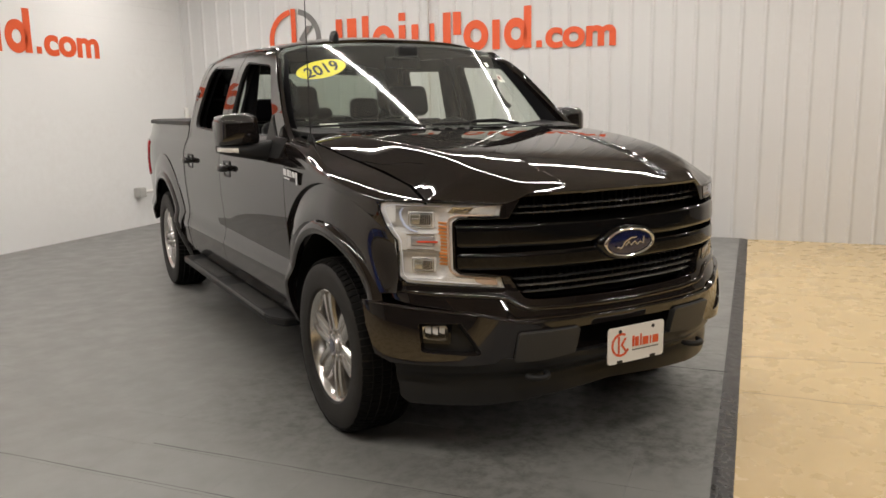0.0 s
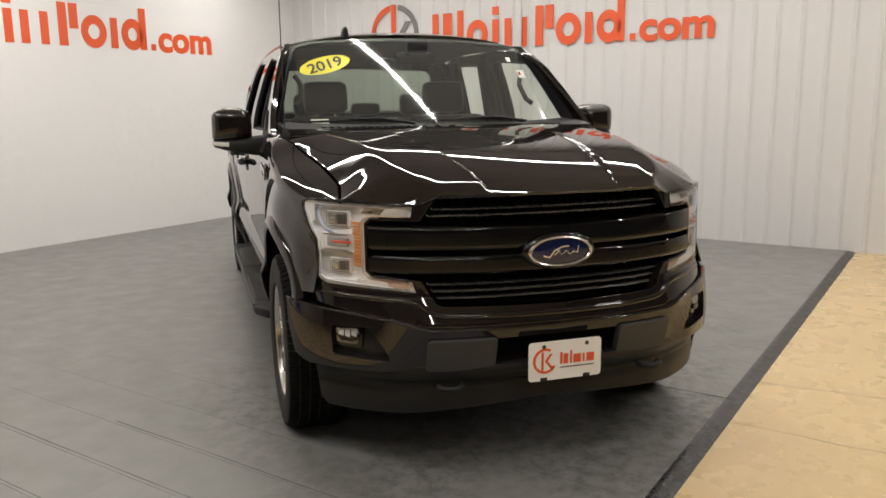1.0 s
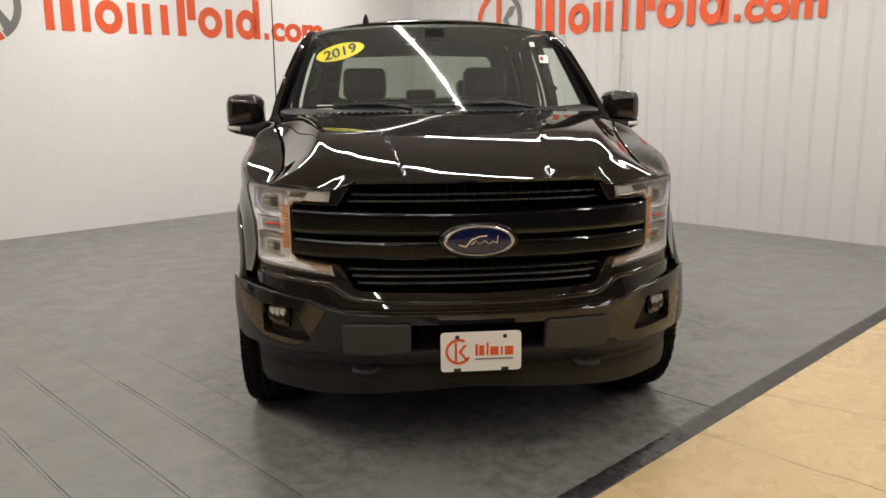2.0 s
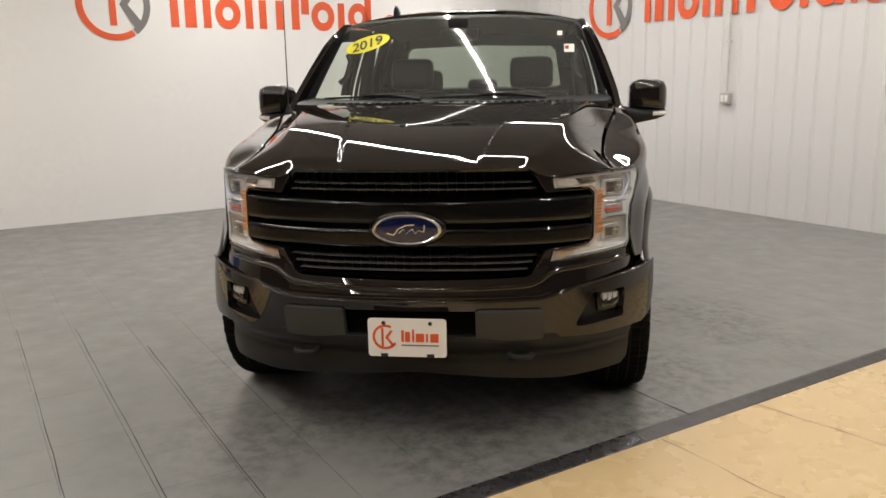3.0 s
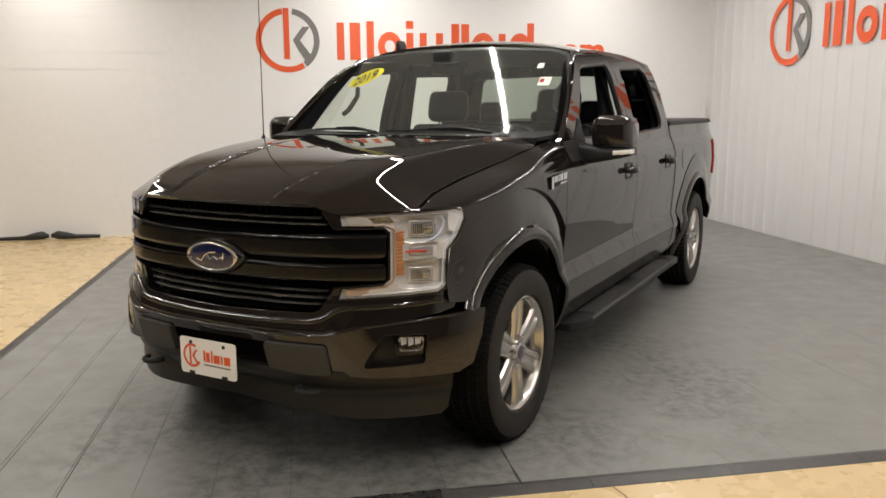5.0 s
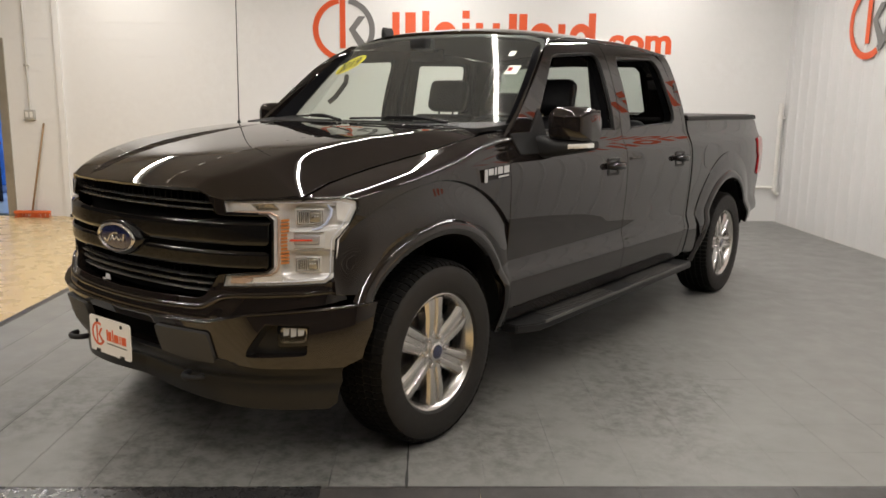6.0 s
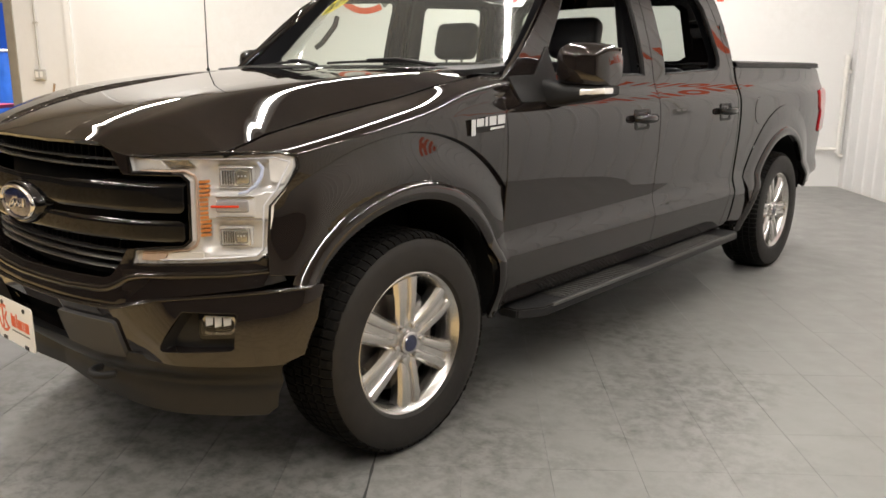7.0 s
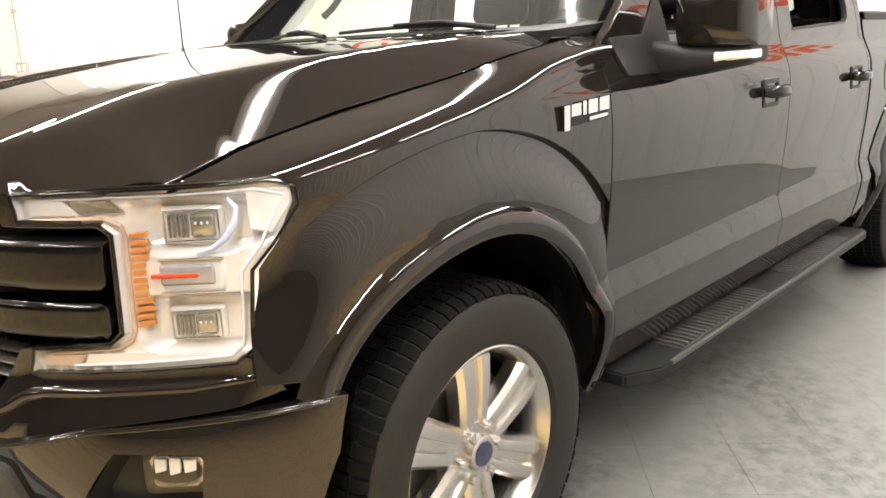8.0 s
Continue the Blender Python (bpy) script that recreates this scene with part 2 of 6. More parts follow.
# ribbed steel wall: flat sheets with raised ribs
wall = thing("wall_ribbed", "white ribbed steel sheet wall", "wall", kind="structure", m=ROOM)
bm = bmesh.new()
box(bm, U_RIB + 0.02, U_RIB + 0.2, V_FAR, V_BLOCK, -0.30, CEIL)
part("wall_core", bm, M_RIBBED, wall)
RIB = 0.2286
ribs = []
v = V_FAR
while v < V_BLOCK - 0.01:
    ribs.append(v)
    v += RIB
rib_mesh = None
for v in ribs:
    if rib_mesh is None:
        bm = bmesh.new()
        across = [(0.0, 0.0), (0.085, 0.0), (0.166, 0.0), (0.176, 0.0015), (0.184, 0.0055), (0.191, 0.011), (0.198, 0.0155), (0.2035, 0.0165), (0.209, 0.0155), (0.2155, 0.011), (0.222, 0.0055), (0.2286, 0.0)]
        low = [bm.verts.new((U_RIB - d, a, -0.012)) for a, d in across]
        top = [bm.verts.new((U_RIB - d, a, CEIL)) for a, d in across]
        for k in range(len(across) - 1):
            bm.faces.new((low[k], low[k + 1], top[k + 1], top[k]))
        ob = part("panel", bm, M_RIBBED, wall, smooth=50)
        rib_mesh = ob.data
    else:
        ob = link("panel", rib_mesh, None, wall)
    ob.location = (0, v, 0)

# ceiling tubes, in rows that run along the ribbed wall
def tube_row(u, v0, v1, z):
    lamp = thing("ceiling_light", "long white fluorescent tube fixture, switched on", "ceiling light", "rows of ceiling tubes", m=ROOM @ Matrix.Translation((u, (v0 + v1) / 2, z)))
    half = (v1 - v0) / 2
    bm = bmesh.new()
    box(bm, -0.075, 0.075, -half, half, 0.03, 0.075, 0.006)
    part("housing", bm, M_HOUSING, lamp)
    bm = bmesh.new()
    box(bm, -0.03, 0.03, -half + 0.03, half - 0.03, 0.0, 0.031, 0.01)
    part("diffuser", bm, M_TUBE, lamp, "glowing white diffuser")
    for y in (-half * 0.7, half * 0.7):
        bm = bmesh.new()
        tube(bm, [(0, y, 0.074), (0, y, CEIL - z)], 0.006, 6)
        part("hanger", bm, M_CONDUIT, lamp)


def tube_light(u, v0, v1, z, more=1.0):
    """The light that a run of tubes sends down: a long narrow strip under its diffusers."""
    data = bpy.data.lights.new("tube_light", "AREA")
    data.shape, data.size, data.size_y = "RECTANGLE", 0.04, v1 - v0
    data.energy, data.color = TUBE_POWER * more * (v1 - v0), TUBE_COLOR
    ob = new("tube_light", data)
    ob.matrix_basis = ROOM @ Matrix.Translation((u, (v0 + v1) / 2, z - 0.003))


for u in (-6.6, -3.0, 0.75, 3.6):
    for run in (((-4.6, -2.2),), ((-1.55, 0.9), (0.96, 3.4), (3.46, 5.9)))[:1 if u < -6 else 2]:
        for v0, v1 in run:
            tube_row(u, v0, v1, 3.55)
        tube_light(u, run[0][0] + 0.03, run[-1][1] - 0.03, 3.55, 1.10 if run[0][0] < -4 else 0.92 if u > 3 else 0.97 if u < 0 else 1.06)


def solid_text(body, size, bold=0.0, depth=0.0):
    """A word as a mesh, from the built-in font, lying in the xy plane."""
    curve = bpy.data.curves.new("text", "FONT")
    curve.body, curve.size, curve.offset, curve.extrude = body, size, bold, depth / 2
    ob = bpy.data.objects.new("text", curve)
    scene.collection.objects.link(ob)
    bpy.context.view_layer.update()
    mesh = bpy.data.meshes.new_from_object(ob.evaluated_get(bpy.context.evaluated_depsgraph_get()))
    bpy.data.objects.remove(ob)
    return mesh


# wall lettering as plain shapes in the sign's colours: a broken ring mark and a row of bars and rings
def wall_sign(name, place):
    sign = thing(name, "orange painted wall lettering with a ring-shaped mark", "wall sign", "wall signs")
    bm = bmesh.new()
    annulus(bm, lambda a, b, d: place(-0.31 + a, 2.355 + b, d), 0.315, 0.385, 100, 302, 0.004)
    prism(bm, [(-0.36, 2.13), (-0.29, 2.13), (-0.29, 2.74), (-0.36, 2.74)], place, 0.0045)
    part("ring_orange", bm, M_ORANGE, sign)
    bm = bmesh.new()
    annulus(bm, lambda a, b, d: place(-0.31 + a, 2.355 + b, d), 0.315, 0.385, -55, 80, 0.004)
    prism(bm, [(-0.25, 2.36), (-0.13, 2.52), (-0.04, 2.52), (-0.165, 2.355), (-0.04, 2.19), (-0.1, 2.1)], place, 0.0045)
    part("ring_grey", bm, M_LOGO_GREY, sign, "grey half of the ring mark")

    def bar(u0, u1, z0, z1):
        bm = bmesh.new()
        prism(bm, [(u0, z0), (u1, z0), (u1, z1), (u0, z1)], place, 0.004)
        part("bar", bm, M_ORANGE, sign)

    def ring(u0, u1, z0, z1):
        bm = bmesh.new()
        a, b = (u0 + u1) / 2, (z0 + z1) / 2
        half, squash = (u1 - u0) / 2, (z1 - z0) / (u1 - u0)
        annulus(bm, lambda p, q, d: place(a + p, b + q, d), half - 0.085, half, 0, 360, 0.004, 36, squash)
        part("ring", bm, M_ORANGE, sign)

    base, cap, mid = 2.125, 2.575, 2.46
    for u0, u1, z1 in ((0.29, 0.38, cap), (0.45, 0.58, cap), (0.66, 0.75, cap + 0.02), (1.16, 1.25, mid), (1.33, 1.42, mid), (1.54, 1.63, mid),
                       (1.74, 1.84, cap), (2.36, 2.45, mid), (2.74, 2.83, cap + 0.02)):
        bar(u0, u1, base, z1)
    bar(1.16, 1.25, mid + 0.05, cap + 0.03)
    bar(1.87, 1.97, 2.31, cap)
    ring(0.80, 1.10, base - 0.01, mid + 0.01), ring(2.0, 2.31, base - 0.01, mid + 0.01), ring(2.50, 2.79, base - 0.01, mid + 0.01)
    bar(2.89, 2.955, base, base + 0.075)
    letters = solid_text("com", 0.40, 0.014, 0.004)
    low, high = min(v.co.x for v in letters.vertices), max(v.co.x for v in letters.vertices)
    for v in letters.vertices:
        v.co = place(2.995 + (v.co.x - low) * 0.80 / (high - low), base + v.co.y * 1.08, v.co.z)
    link("com_text", letters, M_ORANGE, sign)
    return sign


SIGN_V = 4.12
wall_sign("wall_sign", lambda a, b, d: ROOM @ Vector((a, V_BLOCK - 0.003 - d, b)))
wall_sign("wall_sign", lambda a, b, d: ROOM @ Vector((U_RIB - 0.0205 - d, SIGN_V - a, b)))

# conduits and outlets
def outlet(name, label, m, height):
    ob = thing(name, label, "outlet", m=m)
    bm = bmesh.new()
    box(bm, -0.06, 0.06, -0.055, 0.0, -0.06, 0.06, 0.006)
    part("box", bm, M_BOXGREY, ob)
    bm = bmesh.new()
    box(bm, -0.045, -0.008, -0.061, -0.054, -0.035, 0.035, 0.003)
    box(bm, 0.008, 0.045, -0.061, -0.054, -0.035, 0.035, 0.003)
    part("socket", bm, M_PIPE, ob)
    bm = bmesh.new()
    tube(bm, [(0, -0.022, 0.06), (0, -0.022, height)], 0.012, 10)
    part("conduit", bm, M_CONDUIT, ob, smooth=40)
    for z in np.arange(0.6, height, 0.9):
        bm = bmesh.new()
        box(bm, -0.03, 0.03, -0.037, -0.002, z - 0.012, z + 0.012, 0.003)
        part("strap", bm, M_CONDUIT, ob)
    return ob


outlet("wall_outlet", "grey outlet box with conduit on the ribbed wall", ROOM @ Matrix.Translation((U_RIB - 0.02, 2.56, 1.235)) @ Matrix.Rotation(radians(-90), 4, "Z"), CEIL - 1.26)
outlet("wall_outlet", "grey outlet box with conduit on the block wall", ROOM @ Matrix.Translation((-4.23, V_BLOCK - 0.002, 1.27)), CEIL - 1.29)
slab("trim", "painted conduit channel on the block wall", "trim", -3.87, -3.80, V_BLOCK - 0.035, V_BLOCK - 0.003, -0.012, CEIL, M_BLOCK)
# white drain pipe in the corner
pipe = thing("drain_pipe", "white plastic pipe with elbows in the wall corner", "pipe", m=ROOM @ Matrix.Translation((U_RIB - 0.075, V_BLOCK - 0.06, 0)))
bm = bmesh.new()
tube(bm, [(0, 0, 1.50), (0, 0, 0.42), (0.010, 0, 0.385), (0.030, 0, 0.37), (0.060, 0, 0.37)], 0.024, 12)
part("pipe", bm, M_PIPE, pipe, smooth=40)
for z0, z1 in ((1.29, 1.38), (1.46, 1.52), (0.40, 0.48)):
    bm = bmesh.new()
    tube(bm, [(0, 0, z0), (0, 0, z1)], 0.031, 12)
    part("collar", bm, M_PIPE, pipe, smooth=40)
bm = bmesh.new()
tube(bm, [(0, 0, 1.335), (0.060, 0, 1.335)], 0.022, 10)
part("branch", bm, M_PIPE, pipe, smooth=40)
bm = bmesh.new()
tube(bm, [(0, 0, 0.45), (-0.45, 0, 0.45), (-0.98, 0, 0.45)], 0.020, 10)
part("side_run", bm, M_PIPE, pipe, smooth=40)
bm = bmesh.new()
tube(bm, [(-0.60, 0, 0.44), (-0.60, -0.01, 0.53), (-0.66, -0.02, 0.55)], 0.016, 8)
part("tap", bm, M_BOXGREY, pipe, "small grey tap", smooth=40)
bm = bmesh.new()
box(bm, -1.08, -0.96, -0.05, 0.05, 0.39, 0.51, 0.01)
part("bracket", bm, M_BOXGREY, pipe)

# doorway with a steel frame into a blue wash room
door = thing("door_1", "worn steel door frame of an open doorway", "door", kind="structure", m=ROOM)
for name, (u0, u1, z0, z1) in {"jamb": (DOOR_U1 - 0.055, DOOR_U1 + 0.05, -0.012, DOOR_H), "head": (DOOR_U0 + 0.055, DOOR_U1 - 0.055, DOOR_H - 0.09, DOOR_H)}.items():
    bm = bmesh.new()
    box(bm, u0, u1, V_BLOCK - 0.02, V_BLOCK + 0.215, z0, z1, 0.004)
    part(name, bm, M_FRAME, door)
bm = bmesh.new()
box(bm, DOOR_U0 - 0.05, DOOR_U0 + 0.055, V_BLOCK - 0.02, V_BLOCK + 0.215, -0.012, DOOR_H, 0.004)
part("jamb", bm, M_FRAME, door)
V_IN = V_BLOCK + 0.2
slab("floor_wash", "blue-grey wet wash room floor", "floor", -9.0, -2.5, V_IN, V_IN + 4.2, -0.30, -0.012, M_BLUE_FLOOR)
slab("wall_wash_back", "bright blue painted wash room wall", "wall", -9.0, -2.5, V_IN + 4.2, V_IN + 4.35, -0.30, 3.2, M_BLUE)
slab("wall_wash_left", "bright blue painted wash room wall", "wall", -9.15, -9.0, V_IN, V_IN + 4.35, -0.30, 3.2, M_BLUE)
slab("wall_wash_right", "bright blue painted wash room wall", "wall", -2.5, -2.35, V_IN, V_IN + 4.35, -0.30, 3.2, M_BLUE)
slab("ceiling_wash", "white wash room ceiling", "ceiling", -9.15, -2.35, V_IN, V_IN + 4.35, 3.2, 3.3, M_CEILING)
tube_row(-5.6, V_IN + 0.4, V_IN + 2.8, 3.0)
tube_light(-5.6, V_IN + 0.43, V_IN + 2.77, 3.0, 3.0)

# hanging blue sheet with a white rail, and a red work table
sheet_thing = thing("hanging_sheet", "blue plastic sheet hanging from a pale rail", "plastic sheet", m=ROOM @ Matrix.Translation((-6.4, V_IN + 2.3, 0)))
bm = bmesh.new()
cols = [(u, 0.05 * math.sin(u * 9) + 0.02 * math.sin(u * 23)) for u in np.linspace(-1.8, 1.9, 75)]
for d in (0.0, 0.012):
    low = [bm.verts.new((u, w + d, 0.12)) for u, w in cols]
    top = [bm.verts.new((u, w * 0.6 + d, 1.58)) for u, w in cols]
    for k in range(len(cols) - 1):
        bm.faces.new((low[k], low[k + 1], top[k + 1], top[k]))
part("sheet", bm, M_BLUE_SHEET, sheet_thing, smooth=60)
bm = bmesh.new()
tube(bm, [(-1.85, 0.006, 1.60), (1.95, 0.006, 1.60)], 0.022, 8)
tube(bm, [(-1.85, 0.006, 1.60), (-1.85, 0.006, -0.012)], 0.022, 8)
tube(bm, [(1.95, 0.006, 1.60), (1.95, 0.006, -0.012)], 0.022, 8)
part("rail", bm, M_PIPE, sheet_thing, smooth=40)
table = thing("work_table", "red steel work table with dark legs and shelf", "table", m=ROOM @ Matrix.Translation((-6.15, V_IN + 1.0, -0.012)))
bm = bmesh.new()
box(bm, -0.9, 0.7, -0.35, 0.35, 0.82, 0.87, 0.006)
part("tabletop", bm, M_RED, table)
for x in (-0.85, 0.65):
    for y in (-0.3, 0.3):
        bm = bmesh.new()
        box(bm, x - 0.03, x + 0.03, y - 0.03, y + 0.03, 0.0, 0.82, 0.004)
        part("leg", bm, M_DARK, table)
bm = bmesh.new()
box(bm, -0.82, 0.62, -0.32, 0.32, 0.20, 0.34, 0.006)
part("shelf", bm, M_DARK, table)

# broom leaning on the block wall
broom = thing("push_broom", "push broom with wooden stick and orange bristles", "broom", m=ROOM @ Matrix.Translation((-4.25, V_BLOCK - 0.13, -0.012)))
bm = bmesh.new()
tube(bm, [(0, 0, 0.07), (0.175, 0.112, 1.175)], 0.013, 8)
part("stick", bm, M_STICK, broom, smooth=40)
bm = bmesh.new()
box(bm, -0.22, 0.22, -0.035, 0.035, 0.05, 0.085, 0.006)
part("head", bm, M_BRISTLE, broom)
bm = bmesh.new()
for k in range(60):
    x, y = random.uniform(-0.21, 0.21), random.uniform(-0.028, 0.028)
    tube(bm, [(x, y, 0.05), (x * 1.04, y * 1.3, 0.0)], 0.006, 4)
part("bristles", bm, M_BRISTLE, broom)

# dark floor squeegee lying along the block wall, and another dark piece beside it
for name, u, tw, label in (("floor_squeegee", -2.93, 0, "dark rubber squeegee head lying by the wall"), ("floor_squeegee", -3.50, 180, "dark rubber scrap lying by the wall")):
    piece = thing(name, label, "squeegee", m=ROOM @ Matrix.Translation((u, V_BLOCK - 0.11, -0.012)) @ Matrix.Rotation(radians(tw), 4, "Z"))
    bm = bmesh.new()
    tube(bm, [(-0.27, 0, 0.045), (-0.20, 0, 0.055), (-0.12, 0, 0.045), (0.0, 0.01, 0.03), (0.28, 0.0, 0.025)], [0.02, 0.05, 0.045, 0.026, 0.02], 10)
    part("head", bm, M_DARK, piece, smooth=50)

# cracks and saw cuts in the concrete
def crack(points, width, lift=0.0, label="thin brown crack in the concrete floor", mat=M_CRACK):
    bm = bmesh.new()
    rows = []
    for k, (u, v) in enumerate(points):
        a, b = points[max(k - 1, 0)], points[min(k + 1, len(points) - 1)]
        d = Vector((b[0] - a[0], b[1] - a[1])).normalized()
        w = width * random.uniform(0.4, 1.2)
        rows.append([bm.verts.new((u + s * d.y * w, v - s * d.x * w, z)) for s, z in ((-1, lift - 0.0119), (0, lift - 0.0112), (1, lift - 0.0119))])
    for r, s in zip(rows, rows[1:]):
        for k in range(2):
            bm.faces.new((r[k], r[k + 1], s[k + 1], s[k]))
    ob = part("trim", bm, mat)
    ob.matrix_basis = ROOM
    return tagged(ob, label, "crack", kind="structure")


def wander(u0, v0, u1, v1, steps=40, size=0.02):
    out, off = [], 0.0
    for k in range(steps + 1):
        f = k / steps
        off = off * 0.8 + random.uniform(-size, size)
        out.append((u0 + (u1 - u0) * f + off * 0.6, v0 + (v1 - v0) * f + off))
    return out


crack(wander(0.985, -1.15, 1.75, -6.5, 60, 0.012), 0.005)
crack(wander(0.628, -1.075, 0.634, 0.6, 30, 0.0012), 0.006, 0.0135, "open dark joint between two floor tiles", M_JOINT)
for u, v in ((-1.80, 2.1), (-1.493, 1.9), (-1.186, 1.3)):
    crack(wander(u, -1.05, u + 0.006, v, 22, 0.0045), 0.0022, 0.0122, "open dark joint between two floor tiles", M_JOINT)
crack(wander(3.425, -1.20, 3.44, -6.5, 60, 0.012), 0.005)
crack(wander(-2.14, 3.6, -8.0, 3.5, 60, 0.012), 0.004)
crack(wander(2.70, -1.15, 2.95, -5.0, 50, 0.015), 0.003)
crack(wander(0.366, -1.15, 0.39, -4.0, 40, 0.015), 0.004)
crack(wander(-2.2, 5.2, -4.5, 4.9, 30, 0.03), 0.003)

# rubber edge strips round the tiled bay
TILE, U_TILE, V_TILE = 0.3053, 0.9365, -1.06
U0_BAY, V0_BAY = -2.053, V_TILE
for name, along, at, end in (("edge_strip", "u", U0_BAY - 0.09, U_RIB - 0.02), ("edge_strip", "v", V0_BAY, V_BLOCK - 0.01)):
    strip = thing(name, "worn dark rubber edge strip of the tiled bay", "edge strip", kind="structure", m=ROOM)
    a = at
    while a < end - 0.02:
        b = min(a + TILE * 2, end)
        bm = bmesh.new()
        profile = [(0.0, -0.012), (0.0, 0.001), (0.02, 0.002), (0.078, -0.0085), (0.084, -0.012)]
        def put(s, d, z):
            return (s, V0_BAY - d, z) if along == "u" else (U0_BAY - d, s, z)
        one = [bm.verts.new(put(a + 0.001, d, z)) for d, z in profile]
        two = [bm.verts.new(put(b - 0.001, d, z)) for d, z in profile]
        for k in range(len(profile)):
            bm.faces.new((one[k], one[(k + 1) % len(profile)], two[(k + 1) % len(profile)], two[k]))
        bm.faces.new(one), bm.faces.new(two[::-1])
        part("strip", bm, M_EDGE_WET if along == "u" and b < 0.75 else M_EDGE, strip)
        a = b

# ---- truck materials ----
M_PAINT = material("black clearcoat paint", (0.0105, 0.0082, 0.0076), 0.5, coat=1.0, coat_rough=0.016, vary=0.08, vary_scale=3, spec=0.0, coat_ior=1.62)
M_GLOSS = material("gloss black plastic", (0.004, 0.004, 0.0045), 0.05, vary=0.1, vary_scale=5)
M_MATTE = material("matte black plastic", (0.016, 0.016, 0.0165), 0.5, spec=0.22, bump=0.25, bump_scale=300, vary=0.15, vary_scale=8)
M_RIB = material("worn grey tread rubber", (0.06, 0.058, 0.055), 0.5, bump=0.3, bump_scale=300, vary=0.2, vary_scale=10)
M_SATIN = material("satin black plastic", (0.018, 0.0175, 0.017), 0.36, spec=0.22, vary=0.12, vary_scale=6)
M_PAD = material("dark grey textured plastic", (0.042, 0.041, 0.040), 0.6, bump=0.35, bump_scale=350, vary=0.1, vary_scale=6)
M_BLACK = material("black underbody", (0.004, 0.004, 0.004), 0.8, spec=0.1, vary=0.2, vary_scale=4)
M_LINER = material("black felt liner", (0.006, 0.006, 0.006), 0.9, spec=0.1, bump=0.4, bump_scale=150, vary=0.3, vary_scale=5)
M_CHROME = material("chrome", (0.72, 0.72, 0.72), 0.08, metal=1.0, vary=0.04, vary_scale=20)
M_ALLOY = material("machined alloy", (0.60, 0.585, 0.565), 0.26, metal=1.0, vary=0.05, vary_scale=5)
M_TYRE = material("tyre rubber", (0.017, 0.0155, 0.014), 0.62, spec=0.28, bump=0.3, bump_scale=180, vary=0.2, vary_scale=14)
# tyre rubber darkened: the shade of the wheel arch is in this colour
M_TREAD_SHADED = material("tread rubber in wheel arch shade", (0.005, 0.0047, 0.0044), 0.75, spec=0.1, bump=0.3, bump_scale=180, vary=0.2, vary_scale=14)
M_DISC = material("brake steel", (0.25, 0.24, 0.23), 0.35, metal=0.9, vary=0.2, vary_scale=20)
M_BLUE_OVAL = material("deep blue enamel", (0.004, 0.009, 0.055), 0.15, coat=1.0)
M_SILVER = material("silver lamp reflector", (0.88, 0.87, 0.85), 0.18, metal=0.40, vary=0.10, vary_scale=22, bump=0.2, bump_scale=25)
M_PALE = material("pale lamp trim", (0.78, 0.77, 0.755), 0.25, metal=0.2, vary=0.1, vary_scale=18)
M_LENS = material("smoky lens", (0.46, 0.43, 0.35), 0.16, coat=1.0, metal=0.7, vary=0.35, vary_scale=40)
M_SMOKE = material("smoky grey lens", (0.42, 0.40, 0.40), 0.15, coat=1.0, metal=0.3, vary=0.12, vary_scale=30)
M_PIPE_BLUE = material("bluish light pipe", (0.62, 0.68, 0.86), 0.15, coat=1.0, vary=0.06, vary_scale=30)
M_FACET = material("faceted lamp reflector", (0.70, 0.69, 0.67), 0.10, metal=1.0, bump=1.0, bump_scale=70, vary=0.25, vary_scale=45)
M_COPPER = material("copper-tinted lamp trim", (0.72, 0.54, 0.42), 0.25, metal=0.4, vary=0.12, vary_scale=30)
M_GUIDE = material("frosted light guide", (0.70, 0.71, 0.75), 0.2, coat=1.0, vary=0.06, vary_scale=30)
M_SLAT = material("dark satin metal slat", (0.34, 0.335, 0.33), 0.25, metal=0.9, vary=0.1, vary_scale=15)
M_AMBER = material("amber reflector", (0.60, 0.235, 0.06), 0.3, vary=0.15, vary_scale=30)
M_RED_BAR = material("red-orange marker", (0.75, 0.06, 0.02), 0.25, vary=0.08, vary_scale=20)
M_TAIL = material("red tail lamp lens", (0.42, 0.012, 0.02), 0.12, coat=1.0, vary=0.1, vary_scale=10)
M_WHITE = material("white plate enamel", (0.82, 0.81, 0.79), 0.3, vary=0.03, vary_scale=9)
M_YELLOW = material("yellow sticker", (0.85, 0.72, 0.01), 0.4, vary=0.04, vary_scale=8)
M_INK = material("black ink", (0.015, 0.015, 0.015), 0.5)
M_LEATHER = material("black leather", (0.010, 0.010, 0.012), 0.42, spec=0.3, bump=0.25, bump_scale=160, vary=0.15, vary_scale=8)
M_DASH = material("charcoal dashboard", (0.018, 0.018, 0.019), 0.55, spec=0.3, bump=0.3, bump_scale=220, vary=0.12, vary_scale=6)
M_TRIM_IN = material("dark cabin trim", (0.010, 0.010, 0.012), 0.6, spec=0.2, vary=0.12, vary_scale=5)
M_LINING = material("grey headliner", (0.10, 0.098, 0.095), 0.9, vary=0.08, vary_scale=9)
G_WIND = glass("windscreen glass", (0.72, 0.79, 0.72), 1.62, 0.055, 0.035)
G_REAR = glass("tinted rear glass", (0.47, 0.52, 0.48), 1.5, 0.02, 0.02)
G_CLEAR = glass("clear lamp cover", (0.96, 0.96, 0.96), 1.48)


